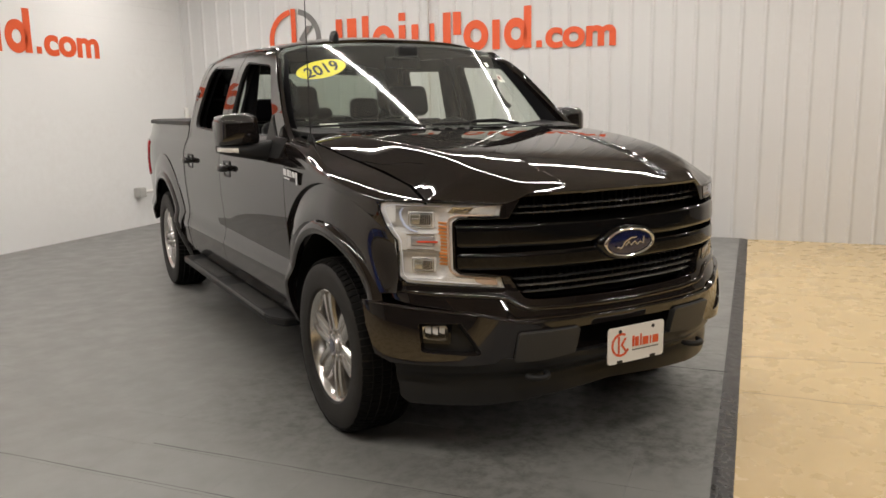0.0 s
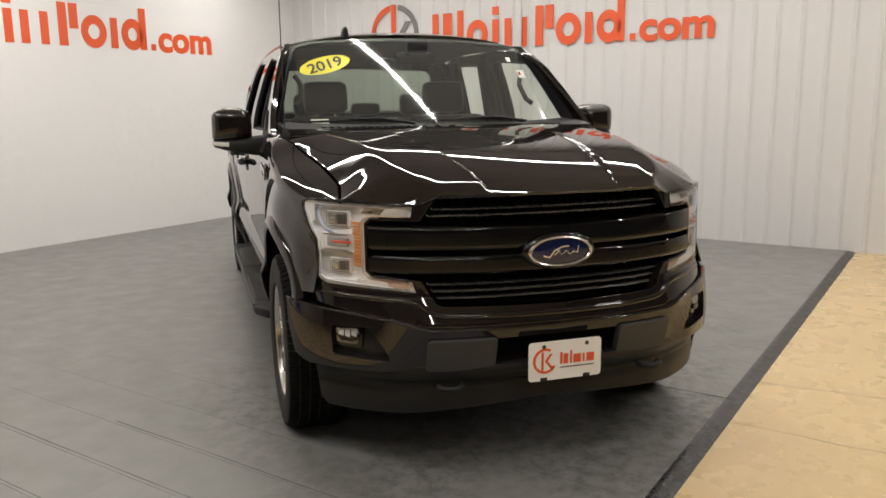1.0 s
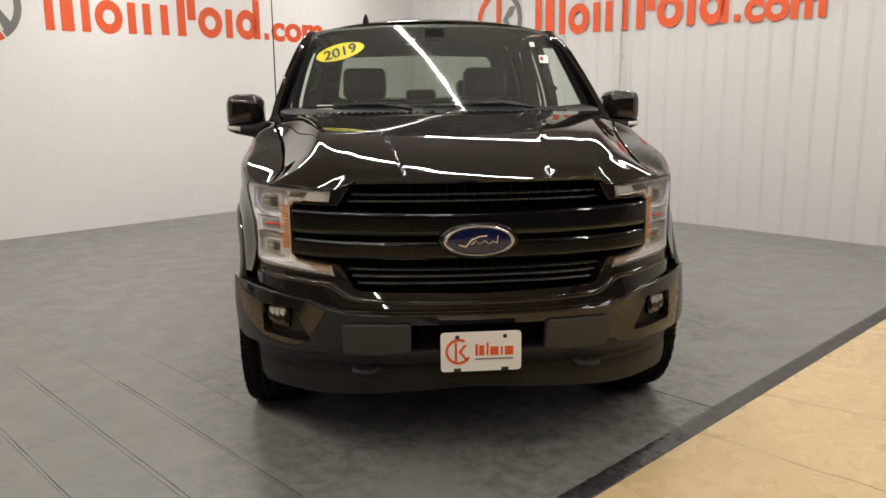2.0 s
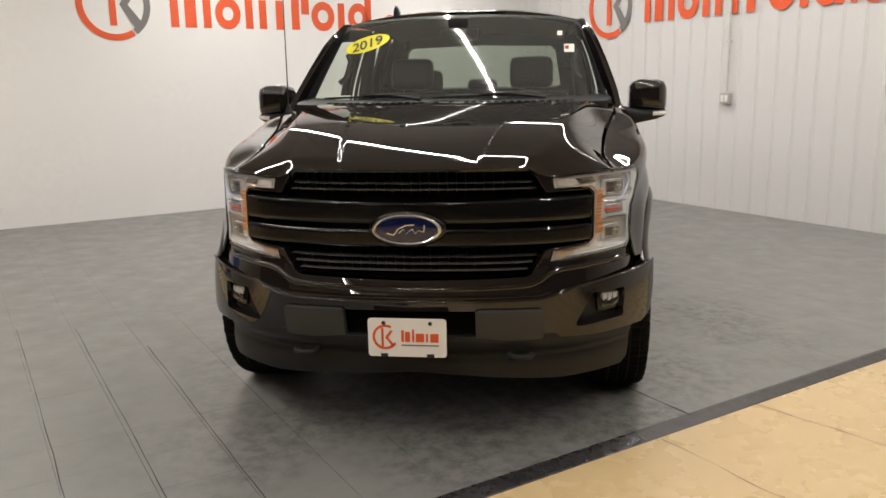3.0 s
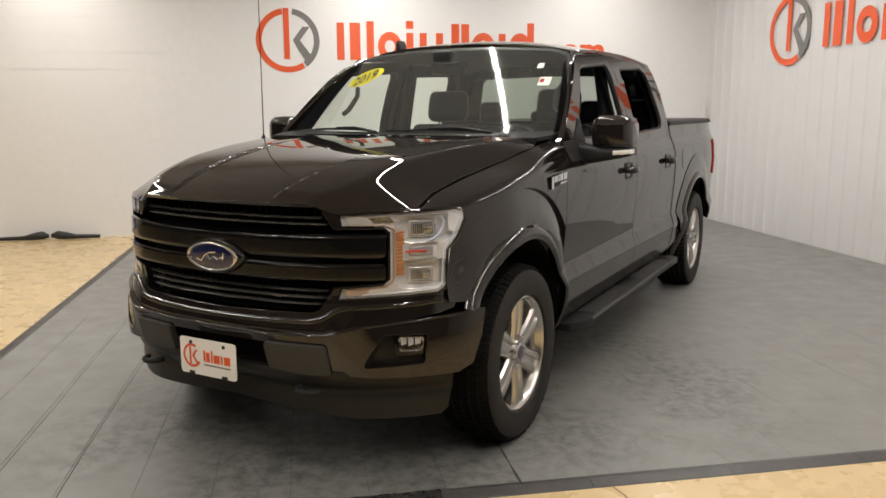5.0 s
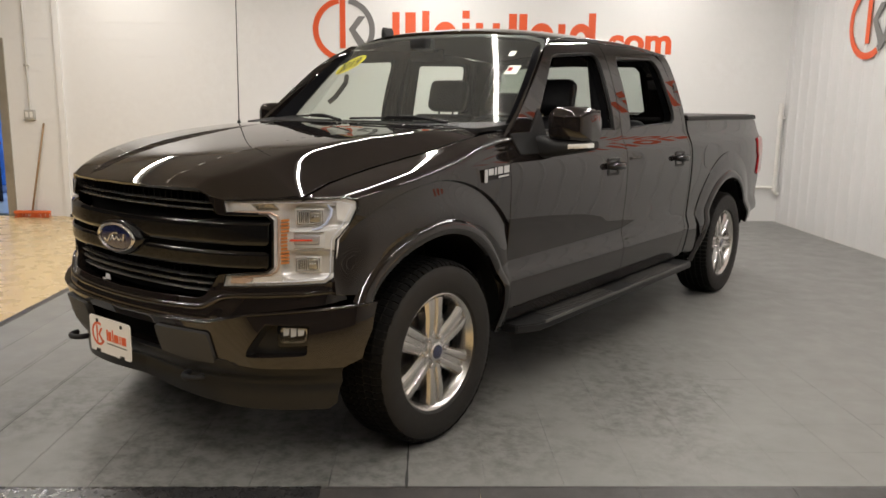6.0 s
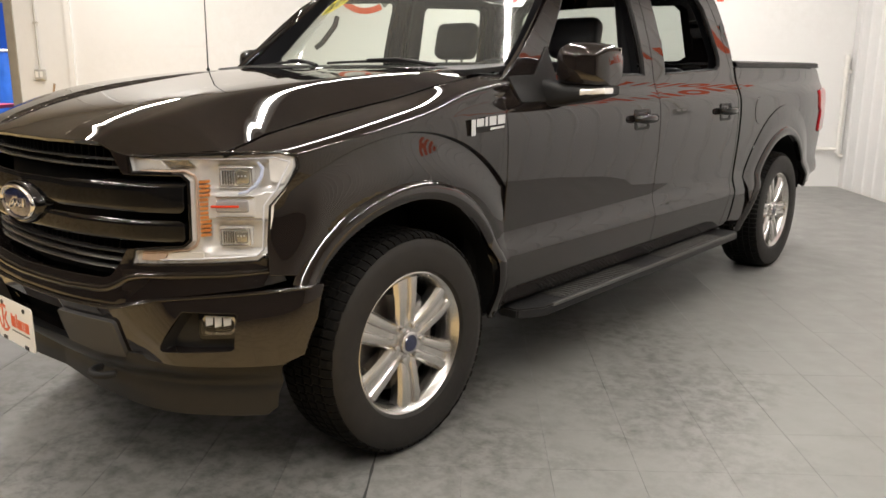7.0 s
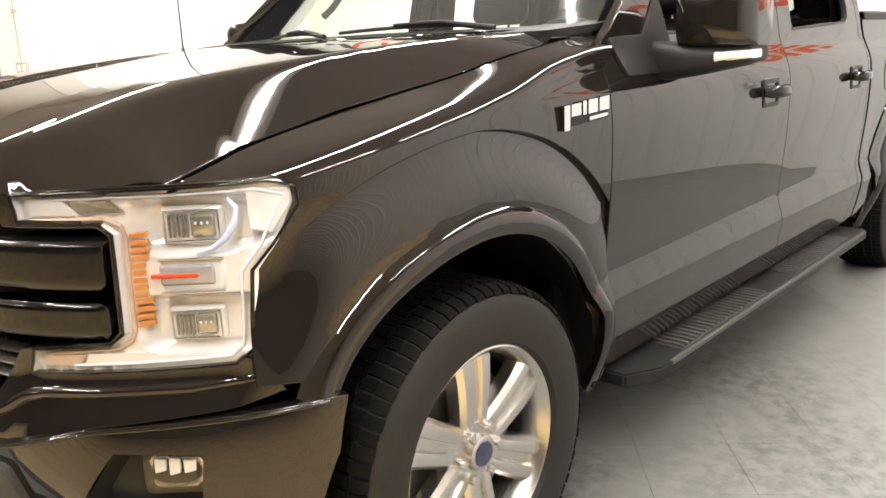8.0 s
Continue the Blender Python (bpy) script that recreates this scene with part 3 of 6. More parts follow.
# ---- curved body sheets ----
def pchip(xs, ys):
    """A smooth curve through the given points with no overshoot."""
    xs, ys = np.array(xs, float), np.array(ys, float)
    h, d = np.diff(xs), np.diff(ys) / np.diff(xs)
    m = np.zeros_like(xs)
    for k in range(1, len(xs) - 1):
        if d[k - 1] * d[k] > 0:
            w1, w2 = 2 * h[k] + h[k - 1], h[k] + 2 * h[k - 1]
            m[k] = (w1 + w2) / (w1 / d[k - 1] + w2 / d[k])
    m[0], m[-1] = d[0], d[-1]

    def at(x):
        x = np.asarray(x, float)
        c = np.clip(x, xs[0], xs[-1])
        k = np.clip(np.searchsorted(xs, c, side="right") - 1, 0, len(xs) - 2)
        t = (c - xs[k]) / h[k]
        v = (1 + 2 * t) * (1 - t) ** 2 * ys[k] + t * (1 - t) ** 2 * h[k] * m[k] + t * t * (3 - 2 * t) * ys[k + 1] + t * t * (t - 1) * h[k] * m[k + 1]
        return v + np.where(x < xs[0], (x - xs[0]) * m[0], 0) + np.where(x > xs[-1], (x - xs[-1]) * m[-1], 0)
    return at


def smooth(a, b, x):
    t = np.clip((x - a) / (b - a), 0, 1)
    return t * t * (3 - 2 * t)


def inside(points, loop):
    px, py = points[:, 0], points[:, 1]
    hit = np.zeros(len(points), bool)
    for (ax, ay), (bx, by) in zip(loop, np.roll(loop, -1, axis=0)):
        if ay != by:
            hit ^= ((ay > py) != (by > py)) & (px < (bx - ax) * (py - ay) / (by - ay) + ax)
    return hit


def far_from(points, loop, reach):
    ok = np.ones(len(points), bool)
    for a, b in zip(loop, np.roll(loop, -1, axis=0)):
        d = b - a
        t = np.clip(((points - a) @ d) / max(d @ d, 1e-12), 0, 1)
        ok &= np.hypot(*(points - a - t[:, None] * d).T) > reach
    return ok


def cut(loop, step):
    out = []
    loop = [np.array(p, float) for p in loop]
    for a, b in zip(loop, loop[1:] + loop[:1]):
        n = max(1, math.ceil(np.linalg.norm(b - a) / step))
        out += [a + (b - a) * k / n for k in range(n)]
    return np.array(out)


def sheet(name, outline, place, mat, parent, out, holes=(), step=0.04, depth=0.02, label=""):
    """A thin curved panel: a flat outline with holes, laid on the surface place(a, b), with turned-in edges.
    out: roughly the way that its outer face looks."""
    loops = [cut(outline, step)] + [cut(h, step) for h in holes]
    low, high = loops[0].min(0), loops[0].max(0)
    ga, gb = np.meshgrid(np.arange(low[0] + step / 2, high[0], step), np.arange(low[1] + step / 2, high[1], step))
    grid = np.stack([ga.ravel(), gb.ravel()], 1)
    keep = inside(grid, loops[0])
    for loop in loops:
        keep[keep] &= far_from(grid[keep], loop, step * 0.42)
    for loop in loops[1:]:
        keep &= ~inside(grid, loop)
    points, edges = [p for p in grid[keep]], []
    for loop in loops:
        base = len(points)
        points += list(loop)
        edges += [(base + k, base + (k + 1) % len(loop)) for k in range(len(loop))]
    from_cdt = cdt([Vector(p) for p in points], edges, [], 0, 1e-6)
    flat = np.array([tuple(v) for v in from_cdt[0]])
    tris = np.array([t for t in from_cdt[2]])
    mid = flat[tris].mean(1)
    ok = inside(mid, loops[0])
    for loop in loops[1:]:
        ok &= ~inside(mid, loop)
    tris = tris[ok]
    e = 1e-4
    pos = place(flat[:, 0], flat[:, 1])
    da = place(flat[:, 0] + e, flat[:, 1]) - place(flat[:, 0] - e, flat[:, 1])
    db = place(flat[:, 0], flat[:, 1] + e) - place(flat[:, 0], flat[:, 1] - e)
    nor = np.cross(da, db)
    nor /= np.maximum(np.linalg.norm(nor, axis=1, keepdims=True), 1e-12)
    if (nor[np.unique(tris)] @ np.array(out, float)).mean() < 0:
        nor, tris = -nor, tris[:, ::-1]
    count = {}
    for t in tris:
        for a, b in ((t[0], t[1]), (t[1], t[2]), (t[2], t[0])):
            count[(a, b)] = 1
    rim = [(a, b) for a, b in count if (b, a) not in count]
    verts, faces, normals = [p for p in pos], [tuple(int(i) for i in t) for t in tris], [n for n in nor]
    if depth:
        ring, push = {}, {}
        for a, b in rim:
            side = np.cross(pos[b] - pos[a], nor[a])
            side /= max(np.linalg.norm(side), 1e-12)
            for v in (a, b):
                push[v] = push.get(v, 0) + side
        for v, s in push.items():
            s = s / max(np.linalg.norm(s), 1e-12)
            # a small rounded lip, then the turned-in edge
            ring[v] = len(verts)
            r = min(0.0025, depth * 0.3)
            verts += [pos[v] + s * r * 0.7 - nor[v] * r * 0.3, pos[v] + s * r - nor[v] * r, pos[v] + s * r - nor[v] * depth]
            normals += [(s + nor[v]) / np.linalg.norm(s + nor[v]), s, s]
        for a, b in rim:
            chain_a, chain_b = [a, ring[a], ring[a] + 1, ring[a] + 2], [b, ring[b], ring[b] + 1, ring[b] + 2]
            for k in range(3):
                faces.append((int(chain_b[k]), int(chain_a[k]), int(chain_a[k + 1]), int(chain_b[k + 1])))
    used = np.unique([i for f in faces for i in f])
    renumber = {int(i): k for k, i in enumerate(used)}
    mesh = bpy.data.meshes.new(name)
    mesh.from_pydata([tuple(verts[i]) for i in used], [], [tuple(renumber[i] for i in f) for f in faces])
    mesh.polygons.foreach_set("use_smooth", [True] * len(mesh.polygons))
    mesh.update()
    mesh.normals_split_custom_set_from_vertices([tuple(normals[i]) for i in used])
    return link(name, mesh, mat, parent, label)


from mathutils.geometry import delaunay_2d_cdt as cdt


def arc(cy, cz, r, a0, a1, n=24):
    return [(cy + r * math.cos(radians(a)), cz + r * math.sin(radians(a))) for a in np.linspace(a0, a1, n)]


def both(half):
    """A symmetric outline from its half at x >= 0, which starts and ends on the centre line."""
    return list(half) + [(-a, b) for a, b in reversed(half) if a > 1e-6]


def lofted(name, curves, mat, parent, label="", closed=False, sharp=35):
    """A skin over a row of curves that have the same number of points."""
    bm = bmesh.new()
    rows = [[bm.verts.new(p) for p in c] for c in curves]
    for r, s in zip(rows, rows[1:]):
        n = len(r)
        for k in range(n if closed else n - 1):
            bm.faces.new((r[k], r[(k + 1) % n], s[(k + 1) % n], s[k]))
    if closed:
        bm.faces.new(rows[0][::-1]), bm.faces.new(rows[-1])
    return part(name, bm, mat, parent, label, smooth=sharp)


def lathe(bm, profile, x0=0.0, steps=48):
    """Turns (x, r) points round the x axis."""
    rings = [[bm.verts.new((x0 + x, r * math.cos(k * math.tau / steps), r * math.sin(k * math.tau / steps))) for k in range(steps)] for x, r in profile]
    for r, s in zip(rings, rings[1:]):
        for k in range(steps):
            bm.faces.new((r[k], r[(k + 1) % steps], s[(k + 1) % steps], s[k]))
    return rings


# ---- truck surfaces: y runs back from the front axle, x to the driver's side ----
HUB_F, HUB_R, ARCH_Z = 0.0, 3.683, 0.43
side_x = pchip([0.36, 0.42, 0.50, 0.58, 0.612, 0.622, 0.69, 0.705, 0.80, 0.95, 1.08, 1.18, 1.22, 1.28, 1.30, 1.33, 1.40, 1.55, 1.70, 1.78, 1.84],
               [0.925, 0.945, 0.966, 0.979, 0.984, 0.983, 0.962, 0.960, 0.966, 0.977, 0.980, 0.973, 0.960, 0.933, 0.928, 0.922, 0.910, 0.868, 0.815, 0.775, 0.725])


def W(y, z):
    y, z = np.asarray(y, float), np.asarray(z, float)
    x = side_x(z)
    x = x - 0.085 * np.clip((-0.05 - y) / 0.4, 0, 1.4) ** 2 * smooth(0.5, 0.95, z)
    x = x - 0.03 * np.clip((y - 4.0) / 0.6, 0, 1.5) ** 2
    return x


def on_arch(s, hub):
    """The swollen body around a wheel arch: it leaves the side in a low step and swells towards the wheel."""
    def place(y, z):
        y, z = np.asarray(y, float), np.asarray(z, float)
        r = np.hypot(y - hub, z - ARCH_Z)
        if hub == HUB_F:
            low, rise = -0.015 * smooth(-0.50, -0.25, y), 0.030
        else:
            low, rise = 0.004, 0.014
        return np.stack([s * (W(y, z) + low + rise * smooth(0.725, 0.56, r) * smooth(-0.56, -0.36, y)), y, z], -1)
    return place


def on_flare(s, hub):
    """The lip round a wheel opening: its face is rounded across."""
    def place(y, z):
        y, z = np.asarray(y, float), np.asarray(z, float)
        q = (np.hypot(y - hub, z - ARCH_Z) - 0.520) / 0.032
        lift = 0.012 + 0.024 * smooth(-0.10, 0.16, z - ARCH_Z)
        return np.stack([s * (W(y, z) + lift - 0.007 * q - 0.012 * q * q - 0.006 * np.clip(q, 0, 2) ** 4), y, z], -1)
    return place


def on_side(s, inset=0.0):
    return lambda y, z: np.stack([s * (W(y, z) - inset), np.asarray(y, float), np.asarray(z, float)], -1)


grille_y = pchip([0, 0.25, 0.5, 0.6, 0.7, 0.8, 0.86, 0.90, 0.93, 0.96], [-0.865, -0.85, -0.795, -0.75, -0.685, -0.60, -0.53, -0.44, -0.36, -0.26])
bumper_y = pchip([0, 0.25, 0.5, 0.65, 0.75, 0.85, 0.93, 0.965, 0.985, 0.995], [-0.925, -0.915, -0.865, -0.80, -0.735, -0.65, -0.555, -0.50, -0.455, -0.42])


def on_front(inset=0.0, centre=0.0, bulge=0.0, half=0.05):
    def place(x, z):
        x, z = np.asarray(x, float), np.asarray(z, float)
        shelf = 0.036 * np.clip((0.762 - z) / 0.105, 0, 1.1) * smooth(0.96, 0.84, abs(x))
        return np.stack([x, grille_y(abs(x)) - shelf + 0.03 * (z - 0.93) + inset + bulge * ((z - centre) / half) ** 10, z], -1)
    return place


def on_bumper(inset=0.0):
    def place(x, z):
        x, z = np.asarray(x, float), np.asarray(z, float)
        tuck = (0.006 * ((z - 0.645) / 0.15) ** 2 + 0.22 * np.clip(0.67 - z, 0, 1)) * smooth(0.995, 0.9, abs(x))
        crown = 0.018 + 0.9 * (z - 0.515) ** 2
        outer = smooth(0.54, 0.72, abs(x))
        return np.stack([x, bumper_y(abs(x)) + inset + tuck * (1 - outer) + crown * outer, z], -1)
    return place


hood_mid = pchip([-0.90, -0.868, -0.84, -0.80, -0.76, -0.70, -0.62, -0.50, -0.40, -0.2, 0.0, 0.2, 0.45], [1.112, 1.134, 1.1485, 1.1655, 1.181, 1.201, 1.2235, 1.250, 1.268, 1.296, 1.319, 1.337, 1.350])
hood_edge = pchip([-0.90, -0.86, -0.78, -0.74, -0.676, -0.6, -0.5, -0.43, -0.22, 0.09, 0.31, 0.45], [1.07, 1.085, 1.093, 1.096, 1.100, 1.107, 1.128, 1.146, 1.191, 1.247, 1.298, 1.318])
hood_ridge = pchip([-0.90, -0.82, -0.78, -0.74, -0.676, -0.6, -0.5, -0.29, 0.1, 0.31, 0.45], [0.44, 0.452, 0.468, 0.495, 0.535, 0.568, 0.588, 0.622, 0.690, 0.735, 0.755])
hood_seam = pchip([-0.90, -0.82, -0.78, -0.74, -0.676, -0.6, -0.5, -0.43, -0.2, 0.0, 0.18, 0.30, 0.45], [0.47, 0.50, 0.535, 0.60, 0.70, 0.785, 0.768, 0.757, 0.775, 0.80, 0.835, 0.862, 0.865])


def H(x, y):
    x, y = abs(np.asarray(x, float)), np.asarray(y, float)
    crease = 0.300 + 0.15 * (y + 0.6)
    # outer swells stand above the middle panel: a crisp step, highest towards the grille
    lead = y - 0.20 * np.minimum(x, 0.5) ** 2 * smooth(-0.35, -0.75, y)
    dome = 0.011 * smooth(crease, crease + 0.014, x) * smooth(0.44, -0.45, y) * smooth(-0.862, -0.80, lead)
    top = hood_mid(lead) + dome - 0.02 * np.clip(x - 0.45, 0, 1)
    t = (x - hood_ridge(y)) / (hood_seam(y) - hood_ridge(y))
    return top - (top - hood_edge(y)) * (t + np.sqrt(t * t + 0.005 + 0.016 * smooth(-0.05, -0.65, y))) / 2


def on_hood(drop=0.0):
    return lambda x, y: np.stack([np.asarray(x, float), np.asarray(y, float), H(x, y) - drop], -1)


def on_screen(inset=0.0):
    def place(x, z):
        x, z = np.asarray(x, float), np.asarray(z, float)
        return np.stack([x, 0.478 + 0.36 * x * x + (z - 1.29) * 1.1 + 0.26 * (z - 1.58) ** 2 + inset, z], -1)
    return place


roof_top = pchip([1.05, 1.2, 1.5, 2.0, 2.5, 2.9], [1.852, 1.884, 1.913, 1.925, 1.915, 1.875])


def on_roof(drop=0.0):
    def place(x, y):
        x, y = np.asarray(x, float), np.asarray(y, float)
        return np.stack([x, y, roof_top(y) - 0.075 * (abs(x) / 0.70) ** 2.4 - drop], -1)
    return place


fender_top = pchip([-0.62, -0.5, -0.43, -0.22, 0.09, 0.31, 0.5, 0.72], [1.098, 1.127, 1.145, 1.190, 1.246, 1.297, 1.322, 1.335])
fender_seam = pchip([-0.62, -0.5, -0.43, -0.2, 0.0, 0.18, 0.30, 0.5, 0.72], [0.799, 0.779, 0.768, 0.786, 0.811, 0.846, 0.873, 0.876, 0.854])
roll_in = pchip([0, 0.25, 0.45, 0.55, 1.0], [0.0, 0.02, 0.12, 0.26, 1.0])
roll_up = pchip([0, 0.25, 0.45, 0.55, 1.0], [0.0, 0.36, 0.64, 0.73, 1.0])
ROLL = 0.16


def on_fender(s):
    def place(y, b):
        y, b = np.asarray(y, float), np.asarray(b, float)
        shoulder = fender_top(y) - 0.085
        z = shoulder + np.minimum(b, 0)
        turn = np.clip(b / ROLL, 0, 1)
        x = np.where(b <= 0, W(y, z), W(y, shoulder) + (fender_seam(y) - W(y, shoulder)) * roll_in(turn))
        return np.stack([s * x, y, z + 0.085 * roll_up(turn)], -1)
    return place


def fender_b(points):
    return [(y, z - (float(fender_top(y)) - 0.085)) for y, z in points]


# ---- truck ----
truck = thing("pickup_truck", "glossy black crew cab pickup truck parked on grey tiles", "pickup truck")

for s in (1, -1):
    # front fender with its flare
    front = fender_b([(-0.428, 1.06), (-0.462, 0.985), (-0.497, 0.943)])
    opening = fender_b(arc(HUB_F, ARCH_Z, 0.714, 133.9, 41.6, 50))
    rear = fender_b([(0.535, 0.95), (0.53, 1.2)])
    top = [(0.525, 0.0), (0.60, 0.08), (0.66, ROLL)] + [(y, ROLL) for y in (0.5, 0.3, 0.1, -0.1, -0.3, -0.43, -0.52)] + [(-0.60, ROLL), (-0.55, 0.12), (-0.50, 0.092), (-0.455, 0.072), (-0.43, 0.04)]
    sheet("front_fender", front + opening + rear + top, on_fender(s), M_PAINT, truck, (s, 0, 0.2), step=0.016)
    swell_f = arc(HUB_F, ARCH_Z, 0.722, 42.3, 134.5, 50) + [(-0.510, 0.90), (-0.520, 0.84), (-0.535, 0.74)] + arc(HUB_F, ARCH_Z, 0.537, 146, -4, 40) + [(0.532, 0.45)]
    sheet("fender_swell", swell_f, on_arch(s, HUB_F), M_PAINT, truck, (s, 0, 0), step=0.016, depth=0.007)
    swell_r = arc(HUB_R, ARCH_Z, 0.690, 8, 158, 50) + [(HUB_R - 0.600, ARCH_Z + 0.16)] + arc(HUB_R, ARCH_Z, 0.537, 172, 14, 40)
    sheet("fender_swell", swell_r, on_arch(s, HUB_R), M_PAINT, truck, (s, 0, 0), step=0.02, depth=0.006)
    for hub, a0, a1 in ((HUB_F, -7, 150), (HUB_R, 10, 192)):
        ring = arc(hub, ARCH_Z, 0.552, a0, a1, 40) + arc(hub, ARCH_Z, 0.488, a1, a0, 40)
        sheet("wheel_arch_flare", ring, on_flare(s, hub), M_PAINT, truck, (s, 0, 0), step=0.011, depth=0.06)
        bm = bmesh.new()
        curve = arc(hub, ARCH_Z, 0.50, -6 if hub == HUB_F else 8, 152 if hub == HUB_F else 186, 40)
        for d in (0.0, 0.02):
            rows = [[bm.verts.new((s * x, y + (y - hub) * d, z + d * 0.5)) for y, z in curve] for x in (0.55, 0.955)]
            for k in range(len(curve) - 1):
                bm.faces.new((rows[0][k], rows[0][k + 1], rows[1][k + 1], rows[1][k]))
        part("wheel_liner", bm, M_LINER, truck, "black felt wheel arch liner", smooth=50)
    # doors
    hole_f = [(0.80, 1.325), (1.135, 1.685), (1.165, 1.708), (1.22, 1.724), (1.66, 1.756), (1.705, 1.742), (1.725, 1.70), (1.735, 1.318)]
    hole_r = [(1.955, 1.322), (1.945, 1.70), (1.975, 1.742), (2.5, 1.765), (2.565, 1.745), (2.60, 1.70), (2.675, 1.42), (2.665, 1.37), (2.62, 1.345)]
    door_f = [(0.545, 0.43), (0.545, 0.9), (0.535, 1.25), (0.56, 1.31), (0.62, 1.345), (1.13, 1.755), (1.22, 1.79), (1.5, 1.812), (1.815, 1.822), (1.815, 0.43)]
    door_r = [(1.823, 0.43), (1.823, 1.822), (2.35, 1.822), (2.60, 1.80), (2.68, 1.755), (2.79, 1.40), (2.835, 1.25), (2.845, 0.80), (2.80, 0.60), (2.76, 0.43)]
    front_door = sheet("front_door", door_f, on_side(s), M_PAINT, truck, (s, 0, 0), [hole_f], 0.035, 0.03)
    rear_door = sheet("rear_door", door_r, on_side(s), M_PAINT, truck, (s, 0, 0), [hole_r], 0.035, 0.03)
    for door, outline, hole in ((front_door, door_f, hole_f), (rear_door, door_r, hole_r)):
        ys = [y for y, _ in outline]
        inner = [(y + 0.02 * (1 if y < np.mean(ys) else -1), z - 0.01 if z > 1 else z + 0.02) for y, z in outline]
        sheet("door_trim", inner, on_side(s, 0.07), M_TRIM_IN, door, (-s, 0, 0), [[(y, z) for y, z in hole]], 0.06, 0.0, "dark inner door trim")
        loop = [Vector(p) for p in on_side(s, 0.012)(*np.array(cut(hole, 0.05)).T)]
        bm = bmesh.new()
        tube(bm, loop + [loop[0]], 0.012, 6, cap=False)
        part("window_seal", bm, M_MATTE, door, "black rubber window seal", smooth=60)
    # cab corner behind the rear door
    corner = [(2.845, 0.43), (2.768, 0.43), (2.808, 0.60), (2.853, 0.80), (2.843, 1.25), (2.798, 1.40), (2.69, 1.757), (2.66, 1.80), (2.80, 1.80), (2.85, 1.45), (2.868, 1.25), (2.868, 0.43)]
    sheet("cab_corner", corner, on_side(s), M_PAINT, truck, (s, 0, 0), step=0.03, depth=0.05)
    # rocker panel under the doors
    sheet("rocker_panel", [(0.53, 0.345), (0.53, 0.424), (2.86, 0.424), (2.86, 0.345)], lambda y, z: on_side(s, 0.006)(y, z) - np.stack([s * 0.9 * np.clip(0.405 - np.asarray(z), 0, 1), 0 * np.asarray(y), 0 * np.asarray(y)], -1), M_PAINT, truck, (s, 0, 0), step=0.02, depth=0.12)
    # cargo bed side
    bed = [(2.897, 0.43), (2.897, 1.365)] + [(y, 1.375) for y in (3.2, 3.7, 4.2)] + [(4.50, 1.37), (4.56, 1.35), (4.60, 1.30), (4.62, 0.95), (4.60, 0.66), (4.56, 0.60), (4.21, 0.56)] + arc(HUB_R, ARCH_Z, 0.535, 14, 188, 40)[0:] + [(3.14, 0.40)]
    sheet("bed_side", bed, on_side(s), M_PAINT, truck, (s, 0, 0), step=0.04, depth=0.06)
    lofted("bed_rail", [[(s * x, y, z) for y in (2.90, 3.5, 4.2, 4.42, 4.47)] for x, z in ((0.925, 1.365), (0.922, 1.392), (0.905, 1.402), (0.86, 1.402))], M_MATTE, truck)
    # round fuel door in the driver's bed side
    if s > 0:
        sheet("fuel_door", arc(3.20, 1.10, 0.082, 0, 352, 45), on_side(s, -0.0025), M_PAINT, truck, (s, 0, 0), step=0.02, depth=0.008, label="round painted fuel door")
    # tail lamp
    lamp = [(4.462, 1.205), (4.60, 1.222), (4.632, 1.20), (4.642, 0.915), (4.53, 0.895), (4.505, 0.91), (4.52, 1.05), (4.475, 1.085)]
    sheet("tail_lamp", lamp, on_side(s, -0.012), M_TAIL, truck, (s, 0, 0), step=0.02, depth=0.05, label="red tail lamp")
    # roof rail from the cowl along the door tops
    ys = [0.60, 0.70, 0.85, 1.0, 1.12, 1.22, 1.4, 1.7, 2.0, 2.3, 2.55, 2.72, 2.84]
    door_top = pchip([0.55, 0.62, 1.13, 1.22, 1.5, 1.82, 2.35, 2.60, 2.85], [1.302, 1.35, 1.76, 1.795, 1.818, 1.828, 1.828, 1.806, 1.80])
    low, high = [], []
    for y in ys:
        z = float(door_top(y))
        low.append(Vector((s * (float(W(y, z)) - 0.004), y, z)))
        if y < 1.25:
            q = (y - 0.60) / 0.62
            zz = 1.345 + q * 0.475
            x = 0.867 - 0.150 * q
            p = on_screen()(x, zz)
            high.append(Vector((s * x, float(p[1]), zz)))
        else:
            high.append(Vector((s * 0.715, y, float(on_roof()(0.715, y)[2]))))
    curves = []
    for t in np.linspace(0, 1, 9):
        bulge = 0.014 * math.sin(math.pi * t)
        curves.append([a.lerp(b, t) + Vector((s * 0.5, -0.12 if y < 1.25 else 0, 0.8)) * bulge * min(1, 0.35 + (y - 0.6)) for a, b, y in zip(low, high, ys)])
    lofted("roof_rail", curves, M_PAINT, truck, sharp=60)

# bonnet
hood_half = [(0, -0.868), (0.2, -0.862), (0.36, -0.842), (0.45, -0.821), (0.485, -0.803), (0.53, -0.780), (0.6, -0.740), (0.7, -0.674), (0.781, -0.60),
             (0.761, -0.50), (0.750, -0.43), (0.768, -0.2), (0.793, 0.0), (0.829, 0.18), (0.857, 0.30), (0.859, 0.38), (0.838, 0.455), (0.7, 0.45), (0.4, 0.415), (0, 0.40)]
sheet("hood", both(hood_half), on_hood(), M_PAINT, truck, (0, 0, 1), step=0.012, depth=0.012)

